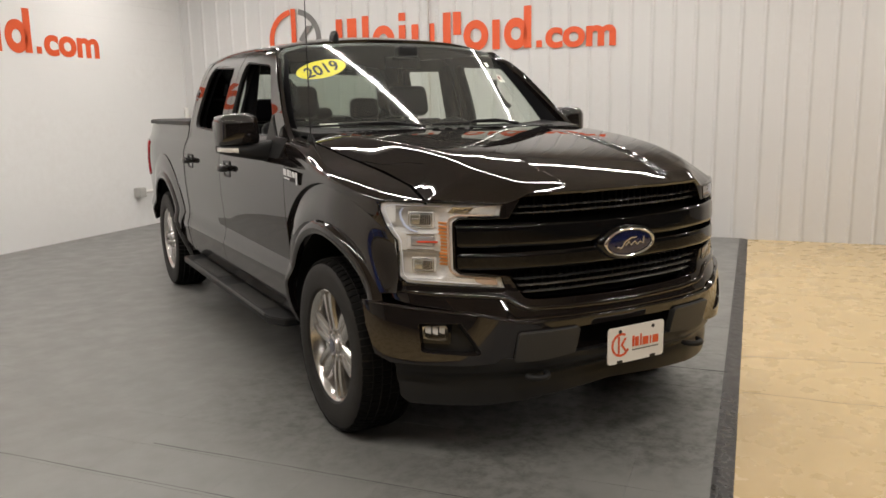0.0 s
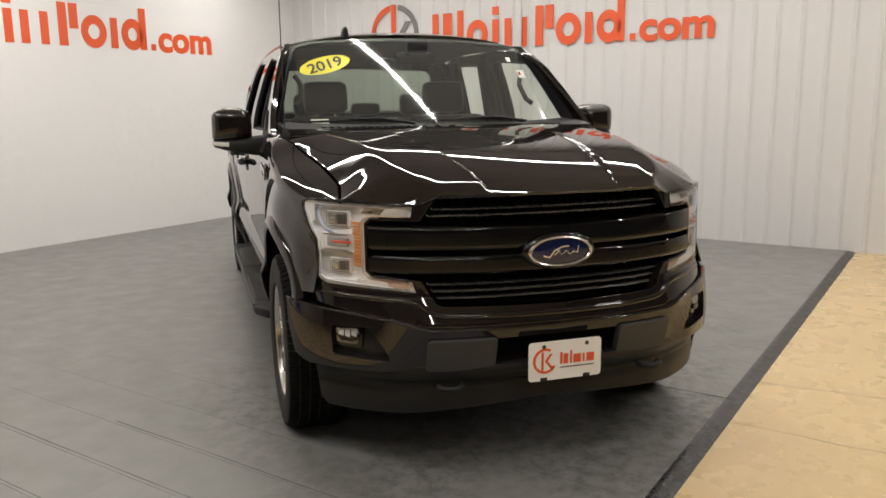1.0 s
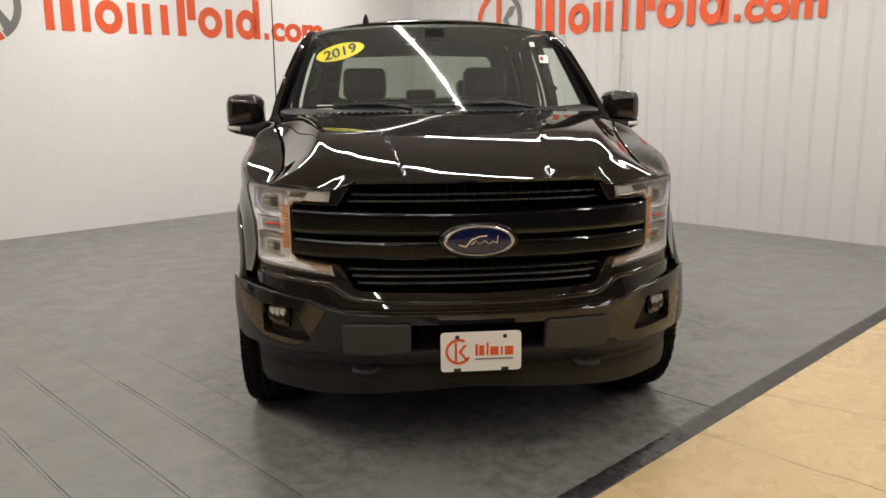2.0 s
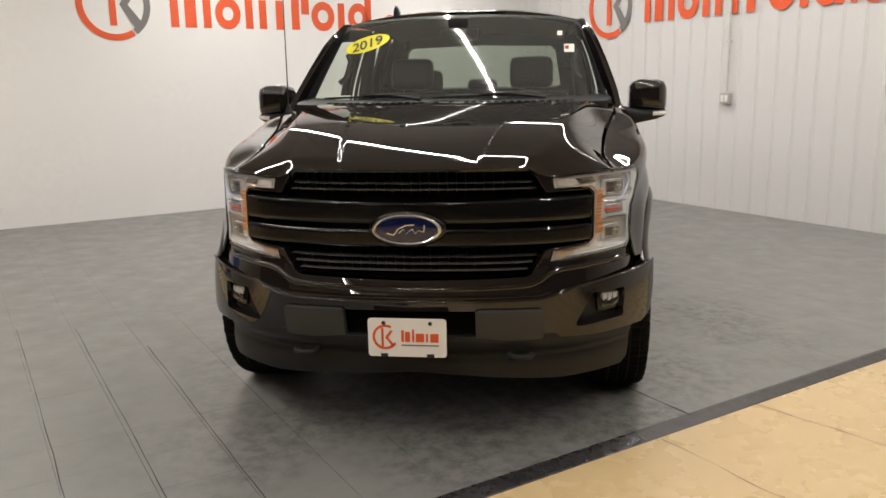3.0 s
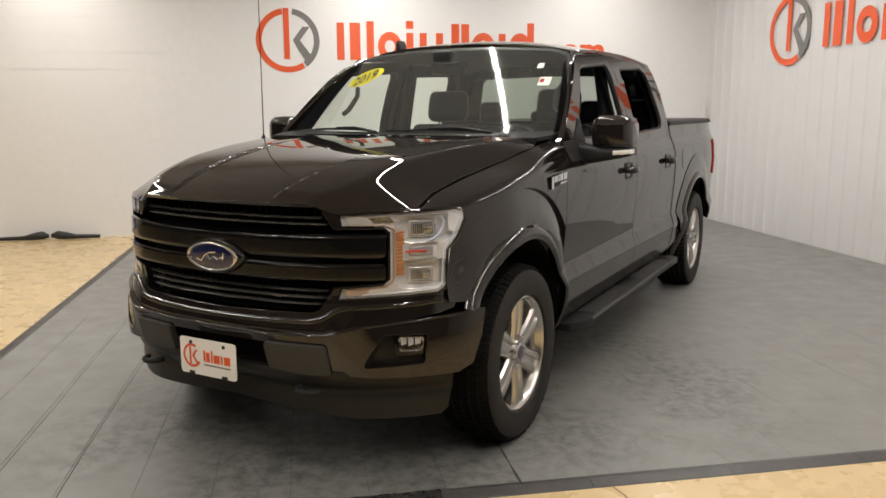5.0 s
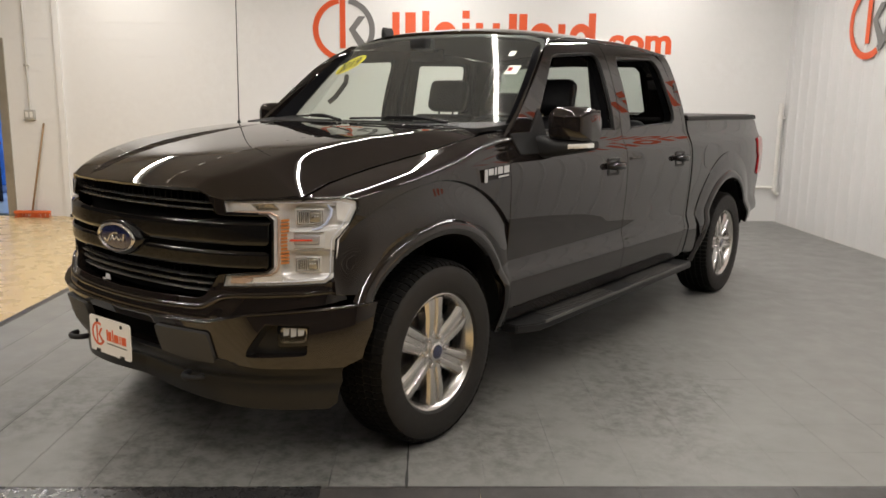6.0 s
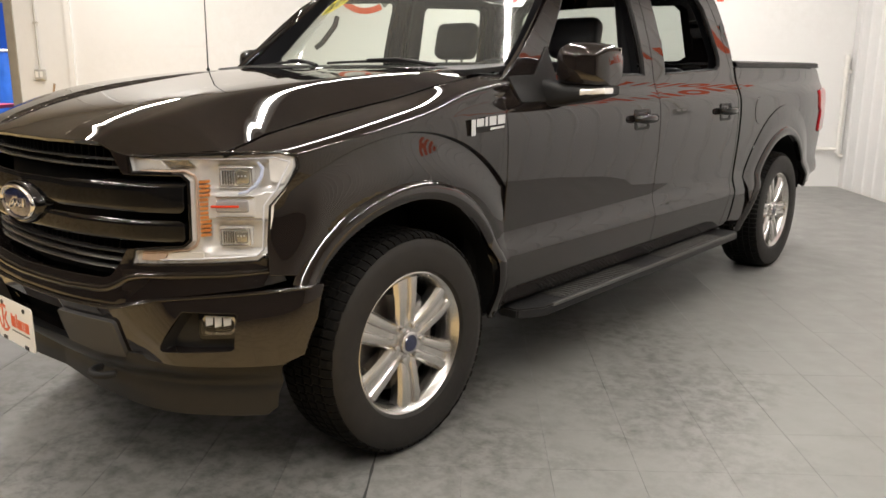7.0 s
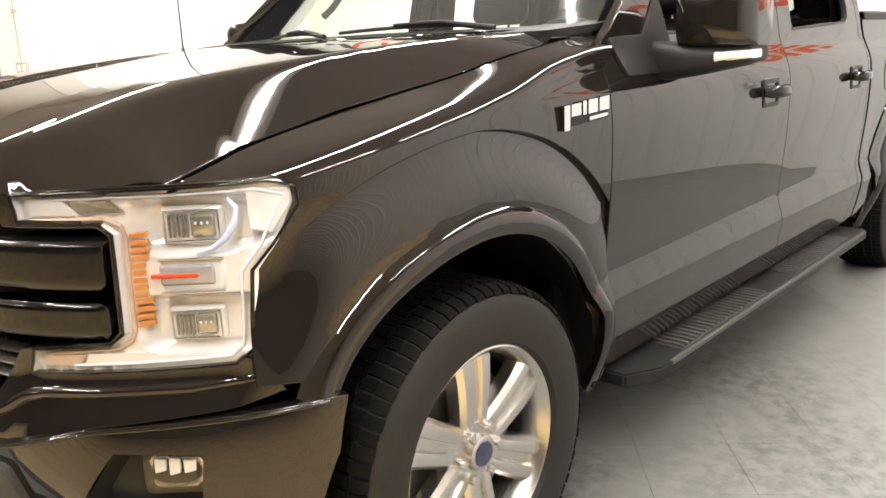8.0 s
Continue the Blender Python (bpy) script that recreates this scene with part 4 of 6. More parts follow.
# cowl with vents and wipers
cowl_half = [(0, 0.406), (0.4, 0.421), (0.7, 0.456), (0.835, 0.462), (0.868, 0.60), (0.865, 0.83), (0.80, 0.80), (0.7, 0.745), (0.5, 0.66), (0.3, 0.605), (0, 0.575)]
sheet("cowl", both(cowl_half), lambda x, y: np.stack([np.asarray(x, float), np.asarray(y, float), 1.337 + 0.08 * (np.asarray(y) - 0.40) + 0.006 * abs(np.asarray(x))], -1), M_MATTE, truck, (0, 0, 1), depth=0.02)
for k in range(34):
    x = -0.66 + k * 0.04
    if abs(x) > 0.1 or k % 2:
        y = 0.465 + 0.11 * x * x
        bm = bmesh.new()
        box(bm, x - 0.012, x + 0.012, y - 0.022, y + 0.026, 1.340, 1.353, 0.003)
        part("vent_slat", bm, M_GLOSS, truck)
for x0, x1 in ((-0.16, -0.76), (0.52, -0.10)):
    def spot(x, lift, out):
        p = on_screen()(x, 1.362 + lift)
        return Vector(p) + Vector((0, -0.7, 0.7)) * out
    wiper = part("wiper", (lambda bm: (tube(bm, [spot(x0, -0.014, 0.022), spot(x0 + (x1 - x0) * 0.3, 0.008, 0.028), spot(x0 + (x1 - x0) * 0.58, 0.010, 0.022)], [0.010, 0.007, 0.005], 8), bm)[1])(bmesh.new()), M_MATTE, truck, "black wiper arm", 50)
    bm = bmesh.new()
    tube(bm, [spot(x0 + (x1 - x0) * f, 0.002 + 0.008 * math.sin(f * 3), 0.011) for f in np.linspace(0.12, 1.0, 10)], 0.006, 6)
    part("wiper_blade", bm, M_MATTE, wiper, smooth=60)

# windscreen, roof, cabin back
screen_half = [(0, 1.350), (0.3, 1.350), (0.6, 1.350), (0.862, 1.352), (0.805, 1.55), (0.735, 1.785), (0.705, 1.812), (0.62, 1.833), (0.3, 1.848), (0, 1.851)]
wind = sheet("windscreen", both(screen_half), on_screen(), G_WIND, truck, (0, -1, 1), step=0.05, depth=0.0)
wind.visible_shadow = False
ring_in = [(x * 0.976, 1.59 + (z - 1.59) * 0.94) for x, z in both(screen_half)]
sheet("screen_border", both(screen_half), on_screen(0.006), M_INK, wind, (0, -1, 1), [ring_in], 0.04, 0.0, "black printed glass border")
roof_half = [(0, 1.122), (0.3, 1.152), (0.55, 1.222), (0.69, 1.29), (0.715, 1.34), (0.715, 2.84), (0, 2.885)]
sheet("roof", both(roof_half), on_roof(), M_PAINT, truck, (0, 0, 1), step=0.05, depth=0.02)
sheet("headliner", both([(0, 1.18), (0.6, 1.30), (0.66, 1.4), (0.66, 2.78), (0, 2.82)]), on_roof(0.045), M_LINING, truck, (0, 0, -1), step=0.08, depth=0.0)


def on_back(inset=0.0):
    return lambda x, z: np.stack([np.asarray(x, float), 2.865 - 0.04 * np.clip((np.asarray(z) - 1.4) / 0.45, 0, 1) - 0.05 * np.asarray(x) ** 2 + inset, np.asarray(z, float)], -1)


back_hole = both([(0, 1.40), (0.60, 1.40), (0.645, 1.43), (0.60, 1.70), (0.56, 1.735), (0, 1.75)])
sheet("cab_back", both([(0, 0.5), (0.93, 0.5), (0.94, 1.25), (0.86, 1.6), (0.72, 1.80), (0.68, 1.81), (0, 1.87)]), on_back(), M_PAINT, truck, (0, 1, 0), [back_hole], 0.06, 0.05)
pane = sheet("rear_window", back_hole, on_back(-0.01), G_REAR, truck, (0, 1, 0), step=0.1, depth=0.0)
pane.visible_shadow = False

# cargo bed cover, tailgate, rear bumper
bm = bmesh.new()
box(bm, -0.87, 0.87, 2.905, 4.50, 1.372, 1.404, 0.012)
part("bed_cover", bm, M_MATTE, truck, "black soft bed cover")
bm = bmesh.new()
box(bm, -0.82, 0.82, 4.56, 4.63, 0.72, 1.385, 0.02)
part("tailgate", bm, M_PAINT, truck)
bm = bmesh.new()
box(bm, -0.80, 0.80, 4.60, 4.74, 0.52, 0.72, 0.04)
part("rear_bumper", bm, M_PAINT, truck)

# underbody
bm = bmesh.new()
box(bm, -0.52, 0.52, -0.72, 4.5, 0.30, 0.52, 0.05)
box(bm, -0.90, 0.90, 0.60, 2.85, 0.36, 0.44, 0.02)
box(bm, -0.60, 0.60, -0.62, 0.40, 0.45, 1.10, 0.05)
box(bm, -0.88, 0.88, 0.42, 0.56, 0.45, 1.20, 0.02)
box(bm, -0.90, 0.90, 4.22, 4.56, 0.50, 0.66, 0.05)
box(bm, -0.90, 0.90, 2.84, 2.93, 0.44, 1.33, 0.01)
part("underbody", bm, M_BLACK, truck, "black chassis and underbody")

# ---- front end ----
opening = [(0, 1.127), (0.45, 1.127), (0.475, 1.118), (0.525, 1.037), (0.69, 1.037), (0.706, 1.02), (0.706, 0.845), (0.69, 0.826), (0.525, 0.806), (0.475, 0.722), (0.45, 0.712), (0, 0.704)]
lamp_outline = [(0.545, 1.092), (0.70, 1.098), (0.885, 1.102), (0.905, 1.088), (0.906, 1.055), (0.888, 0.99), (0.872, 0.945), (0.868, 0.80), (0.852, 0.778), (0.70, 0.770),
                (0.540, 0.762), (0.552, 0.808), (0.690, 0.822), (0.7095, 0.842), (0.7095, 1.022), (0.692, 1.040), (0.556, 1.038)]
fascia = both([(0, 1.131), (0.30, 1.132), (0.44, 1.133), (0.475, 1.126), (0.53, 1.094), (0.70, 1.104), (0.87, 1.106), (0.875, 1.09), (0.86, 1.05), (0.85, 0.985), (0.85, 0.94), (0.85, 0.80), (0.88, 0.765), (0.893, 0.712), (0.86, 0.70), (0.66, 0.672), (0.54, 0.645), (0.5, 0.64), (0, 0.64)])
mirrored = [(-x, z) for x, z in lamp_outline]
sheet("grille_surround", fascia, on_front(-0.001), M_PAINT, truck, (0, -1, 0), [both(opening), lamp_outline, mirrored], 0.03, 0.06)
grille = sheet("grille", both([(x * 1.01, 0.915 + (z - 0.915) * 1.04) for x, z in opening]), on_front(0.085), M_BLACK, truck, (0, -1, 0), step=0.06, depth=0.0, label="black grille with thin bright slats")
sheet("grille_bar", both([(0, 1.004), (0.25, 1.008), (0.5, 1.019), (0.69, 1.031), (0.702, 1.018), (0.702, 0.937), (0.69, 0.924), (0.3, 0.927), (0, 0.928)]), on_front(-0.014, 0.968, 0.010, 0.046), M_GLOSS, grille, (0, -1, 0), step=0.012, depth=0.06)
sheet("grille_bar", both([(0, 0.905), (0.3, 0.903), (0.69, 0.902), (0.702, 0.893), (0.702, 0.847), (0.69, 0.834), (0.5, 0.820), (0.3, 0.833), (0, 0.842)]), on_front(-0.014, 0.87, 0.010, 0.036), M_GLOSS, grille, (0, -1, 0), step=0.012, depth=0.06)
for z, half in ((1.076, 0.47), (1.050, 0.485), (0.790, 0.49), (0.763, 0.475), (0.736, 0.455)):
    bm = bmesh.new()
    rows = []
    for x in np.linspace(-half, half, 41):
        y = float(grille_y(abs(x))) + 0.03 * (z - 0.93)
        rows.append([bm.verts.new((x, y + dy, z + dz)) for dy, dz in ((0.055, 0.004), (0.022, 0.0035), (0.018, 0.0), (0.022, -0.0035), (0.055, -0.004))])
    for r, q in zip(rows, rows[1:]):
        for k in range(5):
            bm.faces.new((r[k], r[(k + 1) % 5], q[(k + 1) % 5], q[k]))
    part("slat", bm, M_SLAT, grille, smooth=50)
for x in np.linspace(-0.46, 0.46, 27):
    y = float(grille_y(abs(x)))
    for z0, z1 in ((1.03, 1.12), (0.722, 0.81)):
        bm = bmesh.new()
        box(bm, x - 0.004, x + 0.004, y + 0.055, y + 0.085, z0, z1)
        part("fin", bm, M_BLACK, grille)
for z_of in (lambda x: 0.697 - 0.008 * (1 - abs(x) / 0.47),):
    pts = [Vector((x, float(grille_y(abs(x))) - 0.004, z_of(x))) for x in np.linspace(-0.46, 0.46, 30)]
    ends = [Vector((0.50, float(grille_y(0.5)) + 0.002, 0.735)), Vector((0.535, float(grille_y(0.535)) + 0.004, 0.79))]
    bm = bmesh.new()
    tube(bm, [Vector((-p.x, p.y, p.z)) for p in reversed(ends)] + pts + ends, 0.009, 8)
    part("grille_lip", bm, M_PAINT, grille, smooth=60)
ledge = [(0.915, 0.752), (0.885, 0.746), (0.80, 0.740), (0.68, 0.735), (0.58, 0.731), (0.540, 0.722), (0.505, 0.698), (0.475, 0.684), (0.44, 0.679), (0.3, 0.675), (0.15, 0.673)]
ledge += [(0, 0.673)] + [(-x, z) for x, z in reversed(ledge)]
bm = bmesh.new()
tube(bm, [Vector(on_front(0.002)(x, z)) for x, z in ledge], 0.0125, 12)
part("fascia_ledge", bm, M_PAINT, grille, "rounded black ledge under the grille", smooth=60)
upper = [(-0.66, 1.042), (-0.53, 1.043), (-0.522, 1.048), (-0.478, 1.112), (-0.455, 1.122), (-0.3, 1.124), (-0.15, 1.125), (0, 1.125)]
upper += [(-x, z) for x, z in reversed(upper[:-1])]
bm = bmesh.new()
tube(bm, [Vector(on_front(0.006)(x, z)) for x, z in upper], 0.006, 8)
part("grille_lip", bm, M_GLOSS, grille, smooth=60)

# oval badge on the grille
bm = bmesh.new()
N = 48


def oval(bm, rx, rz, y):
    return [bm.verts.new((rx * math.cos(k * math.tau / N), y, 0.908 + rz * math.sin(k * math.tau / N))) for k in range(N)]


def bridge(bm, rings, cap=True):
    for r, q in zip(rings, rings[1:]):
        for k in range(N):
            bm.faces.new((r[k], r[(k + 1) % N], q[(k + 1) % N], q[k]))
    if cap:
        bm.faces.new(rings[-1])


bridge(bm, [oval(bm, a, b, y) for a, b, y in ((0.155, 0.075, -0.84), (0.150, 0.072, -0.885), (0.142, 0.066, -0.893), (0.12, 0.055, -0.895))])
badge = part("oval_badge", bm, M_GLOSS, truck, "chrome-rimmed blue oval badge with a pale stroke", smooth=50)
bm = bmesh.new()
bridge(bm, [oval(bm, a, b, y) for a, b, y in ((0.134, 0.060, -0.893), (0.133, 0.0595, -0.902), (0.127, 0.055, -0.905), (0.120, 0.0495, -0.902), (0.119, 0.049, -0.896))], False)
part("rim", bm, M_CHROME, badge, "chrome rim", 60)
bm = bmesh.new()
bridge(bm, [oval(bm, a, b, y) for a, b, y in ((0.120, 0.050, -0.8965), (0.10, 0.040, -0.899), (0.05, 0.02, -0.9005), (0.01, 0.005, -0.901))])
part("field", bm, M_BLUE_OVAL, badge, "deep blue enamel field", 60)
bm = bmesh.new()
for pts in ([(-0.075, -0.012), (-0.05, -0.02), (-0.03, 0.005), (0.0, 0.018), (0.03, 0.02)], [(-0.03, -0.012), (-0.01, 0.004), (0.0, -0.012), (0.02, 0.004), (0.035, -0.012), (0.05, 0.0), (0.066, -0.008), (0.07, 0.02)]):
    tube(bm, [Vector((x, -0.9025, 0.908 + z)) for x, z in pts], 0.0042, 6)
part("stroke", bm, M_CHROME, badge, "pale wavy stroke", 60)

# headlamps: two bowls with a shelf between them, behind a clear cover
def lamp_bowl(x, z):
    x, z = np.asarray(x, float), np.asarray(z, float)
    q = abs(x)
    deep = 0 * q
    for cx, cz, a, b in ((0.800, 1.034, 0.085, 0.052), (0.800, 0.853, 0.078, 0.056)):
        f = ((q - cx) / a) ** 4 + ((z - cz) / b) ** 4
        deep = np.maximum(deep, 0.044 * smooth(1.15, 0.25, f))
    flute = 0.0030 * np.sin((q + z * 0.35) * 190) * smooth(0.72, 0.69, q)
    return on_front(0.016)(x, z) + np.stack([0 * q, deep + flute, 0 * q], -1)


for s in (1, -1):
    def lam(inset):
        base = on_front(inset)
        return lambda x, z: base(np.asarray(x) * s, z)
    back = sheet("headlamp", [(s * x, z) for x, z in lamp_outline], lamp_bowl, M_SILVER, truck, (0, -1, 0), step=0.007, depth=0.0, label="clear headlamp with amber ribs and square projectors")
    # side walls of the housing
    loop = cut(lamp_outline, 0.02)
    a = [Vector((s * x, *on_front(0.052)(x, z)[1:])) for x, z in loop]
    b = [Vector((s * x, *on_front(0.004)(x, z)[1:])) for x, z in loop]
    lofted("housing", [a + a[:1], b + b[:1]], M_PALE, back, "pale lamp housing")
    rim = [Vector((s * x, *on_front(0.0)(x, z)[1:])) for x, z in loop]
    bm = bmesh.new()
    tube(bm, rim + rim[:1], 0.0032, 6, cap=False)
    part("bezel", bm, M_GLOSS, back, smooth=60)
    cover = sheet("cover", [(s * x, z) for x, z in lamp_outline], on_front(-0.004), G_CLEAR, back, (0, -1, 0), step=0.03, depth=0.0, label="clear lens cover")
    cover.visible_shadow = False

    def local(x, z, inset=0.03):
        """A frame on the lamp face: across, inward, up."""
        p0, p1 = on_front(inset)(x - 0.01, z), on_front(inset)(x + 0.01, z)
        across = Vector((s * (p1[0] - p0[0]), p1[1] - p0[1], 0)).normalized()
        inward = Vector((0, 0, 1)).cross(across) * s
        inward = inward if inward.y > 0 else -inward
        c = on_front(inset)(x, z)
        m = Matrix.Identity(4)
        m.col[0], m.col[1], m.col[2], m.col[3] = (*across, 0), (*inward, 0), (0, 0, 1, 0), (s * x, float(c[1]), z, 1)
        return m
    for x, z, w, h in ((0.796, 1.030, 0.041, 0.022), (0.792, 0.850, 0.037, 0.020)):
        at = local(x, z, 0.030)
        bm = bmesh.new()
        box(bm, -w - 0.014, w + 0.014, 0.004, 0.028, -h - 0.012, h + 0.012, 0.009, at, 3)
        frame_part = part("projector", bm, M_SILVER, back, "silver projector housing", 50)
        bm = bmesh.new()
        box(bm, -w * 0.05, w, -0.006, 0.010, -h, h, 0.007, at, 3)
        part("lens", bm, M_LENS, frame_part, "warm clear square lens", 50)
        # fluted cheek beside the lens
        for k in range(5):
            x0 = -w + k * w * 0.19
            bm = bmesh.new()
            box(bm, x0, x0 + w * 0.12, -0.002 - 0.001 * k, 0.008, -h * 0.92, h * 0.92, 0.0012, at, 1)
            part("flute", bm, M_SLAT, frame_part)
        for k in range(3):
            x0 = w * (0.16 + 0.25 * k)
            bm = bmesh.new()
            box(bm, x0, x0 + w * 0.10, -0.0085, 0.0, h * 0.12, h * 0.36, 0.001, at, 1)
            part("cell", bm, M_GUIDE, frame_part)
        bm = bmesh.new()
        loop_of = [(-w - 0.006, -h - 0.005), (w + 0.006, -h - 0.005), (w + 0.006, h + 0.005), (-w - 0.006, h + 0.005)]
        ringed = [at @ Vector((p, -0.001, q)) for p, q in cut(loop_of, 0.02)]
        tube(bm, ringed + ringed[:1], 0.0022, 6, cap=False)
        part("frame", bm, M_CHROME, frame_part, smooth=60)
    # curved light pipe outboard of the upper lens
    bm = bmesh.new()
    tube(bm, [Vector((s * x, *on_front(0.010)(x, z)[1:])) for x, z in ((0.850, 1.078), (0.858, 1.060), (0.856, 1.035), (0.846, 1.008), (0.832, 0.992), (0.812, 0.984))], [0.004, 0.006, 0.0065, 0.006, 0.005, 0.003], 8)
    part("light_pipe", bm, M_PIPE_BLUE, back, "bluish-white light pipe", 60)
    # stepped centre bridge: a pale outer tier and a smoky inner one
    bm = bmesh.new()
    box(bm, -0.034, 0.086, 0.0, 0.024, -0.034, 0.034, 0.014, local(0.785, 0.944, 0.012), 3)
    part("bridge", bm, M_PALE, back, "pale ribbed centre bridge", 50)
    bm = bmesh.new()
    box(bm, -0.030, 0.066, -0.006, 0.010, -0.019, 0.019, 0.006, local(0.785, 0.946, 0.011), 3)
    part("bridge_face", bm, M_SMOKE, back, "smoky grey inner bridge", 50)
    for z in (0.974, 0.914):
        bm = bmesh.new()
        box(bm, -0.030, 0.084, -0.004, 0.004, -0.0022, 0.0022, 0.001, local(0.785, z, 0.010))
        part("rib", bm, M_CHROME, back)
    bm = bmesh.new()
    box(bm, -0.040, 0.044, -0.004, 0.004, -0.0035, 0.0035, 0.002, local(0.785, 0.946, 0.004))
    part("marker", bm, M_RED_BAR, back, "thin red-orange marker bar")
    for k in range(13):
        z = 0.858 + k * 0.0134
        wide = 0.021 if abs(k - 6) > 2 else 0.014
        bm = bmesh.new()
        box(bm, -0.011, wide, 0.0, 0.012, -0.0042, 0.0042, 0.0012, local(0.734, z, 0.010) @ Matrix.Rotation(radians(-6), 4, "Y"))
        part("amber_rib", bm, M_AMBER, back, "amber reflector rib")
    # light guide just inside the outline of the lamp, copper towards the grille
    centre = (0.79, 0.93)
    guide = [(x, z) for x, z in ((0.60, 1.082), (0.70, 1.086), (0.872, 1.089), (0.892, 1.075), (0.875, 0.99), (0.858, 0.945), (0.855, 0.81), (0.842, 0.792), (0.70, 0.783), (0.60, 0.777))]
    bm = bmesh.new()
    tube(bm, [Vector((s * x, *on_front(0.012)(x, z)[1:])) for x, z in cut(guide, 0.02)[:-16]], 0.0032, 8)
    part("light_guide", bm, M_GUIDE, back, "frosted light guide", 60)
    trim = [(0.57, 1.046), (0.692, 1.049), (0.715, 1.036), (0.7185, 1.02), (0.7185, 0.845), (0.712, 0.826), (0.692, 0.812), (0.565, 0.798)]
    for n, (a, b) in enumerate(zip(trim, trim[1:])):
        bm = bmesh.new()
        tube(bm, [Vector((s * x, *on_front(0.012)(x, z)[1:])) for x, z in (a, ((a[0] + b[0]) / 2, (a[1] + b[1]) / 2), b)], 0.0045, 8)
        part("inner_trim", bm, M_COPPER, back, "copper-tinted inner trim", 60)
    # bright wedge in the upper outer corner
    bm = bmesh.new()
    prism(bm, [(0.868, 1.086), (0.896, 1.088), (0.898, 1.06), (0.884, 1.01), (0.870, 1.02)], lambda a, b, d: Vector((s * a, float(on_front(0.016 - d)(a, b)[1]), b)), 0.008)
    part("corner_wedge", bm, M_PALE, back, "bright corner lens")
    # wedge-shaped reflectors in the two inner arms
    for pts, mat in (([(0.565, 1.084), (0.625, 1.084), (0.650, 1.056), (0.572, 1.054)], M_SILVER), ([(0.632, 1.084), (0.70, 1.085), (0.72, 1.060), (0.657, 1.057)], M_FACET),
                     ([(0.565, 0.794), (0.640, 0.800), (0.625, 0.778), (0.560, 0.774)], M_COPPER), ([(0.648, 0.801), (0.73, 0.806), (0.73, 0.786), (0.634, 0.780)], M_SILVER)):
        bm = bmesh.new()
        prism(bm, pts, lambda a, b, d: Vector((s * a, float(on_front(0.016 - d)(a, b)[1]), b)), 0.006)
        part("reflector", bm, mat, back)

# bumper with pads, fog lamps, lower valance
fog = [(0.712, 0.632), (0.840, 0.630), (0.846, 0.622), (0.842, 0.520), (0.834, 0.512), (0.655, 0.500), (0.645, 0.507), (0.648, 0.522)]
centre_gap = both([(0, 0.590), (0.262, 0.590), (0.262, 0.475), (0, 0.475)])
bumper_half = [(0, 0.632), (0.5, 0.632), (0.54, 0.640), (0.655, 0.668), (0.86, 0.690), (0.985, 0.702), (0.984, 0.60), (0.968, 0.49), (0.93, 0.462), (0.5, 0.462), (0, 0.462)]
bumper = sheet("front_bumper", both(bumper_half), on_bumper(), M_PAINT, truck, (0, -1, 0), [fog, [(-x, z) for x, z in fog], centre_gap], 0.03, 0.05)
sheet("backing", both([(0, 0.63), (0.9, 0.66), (0.9, 0.48), (0, 0.47)]), on_bumper(0.07), M_BLACK, bumper, (0, -1, 0), step=0.06, depth=0.0)
shelf_line = [(x, float(np.interp(abs(x), [0, 0.5, 0.54, 0.655, 0.86, 0.99], [0.632, 0.632, 0.640, 0.668, 0.690, 0.702]))) for x in np.linspace(-0.972, 0.972, 80)]
shelf_top = [Vector((x, float(on_bumper(0.008)(x, z)[1]), z)) for x, z in shelf_line]
lofted("bumper_top", [shelf_top, [p + Vector((0, 0.06, -0.012)) for p in shelf_top]], M_MATTE, bumper)
edge_line = [Vector((x, float(on_bumper(-0.001)(x, z)[1]), z)) for x, z in [(p.x, p.z - 0.004) for p in shelf_top]]
bm = bmesh.new()
tube(bm, edge_line, 0.0042, 8)
part("bumper_edge", bm, M_PAINT, bumper, smooth=60)
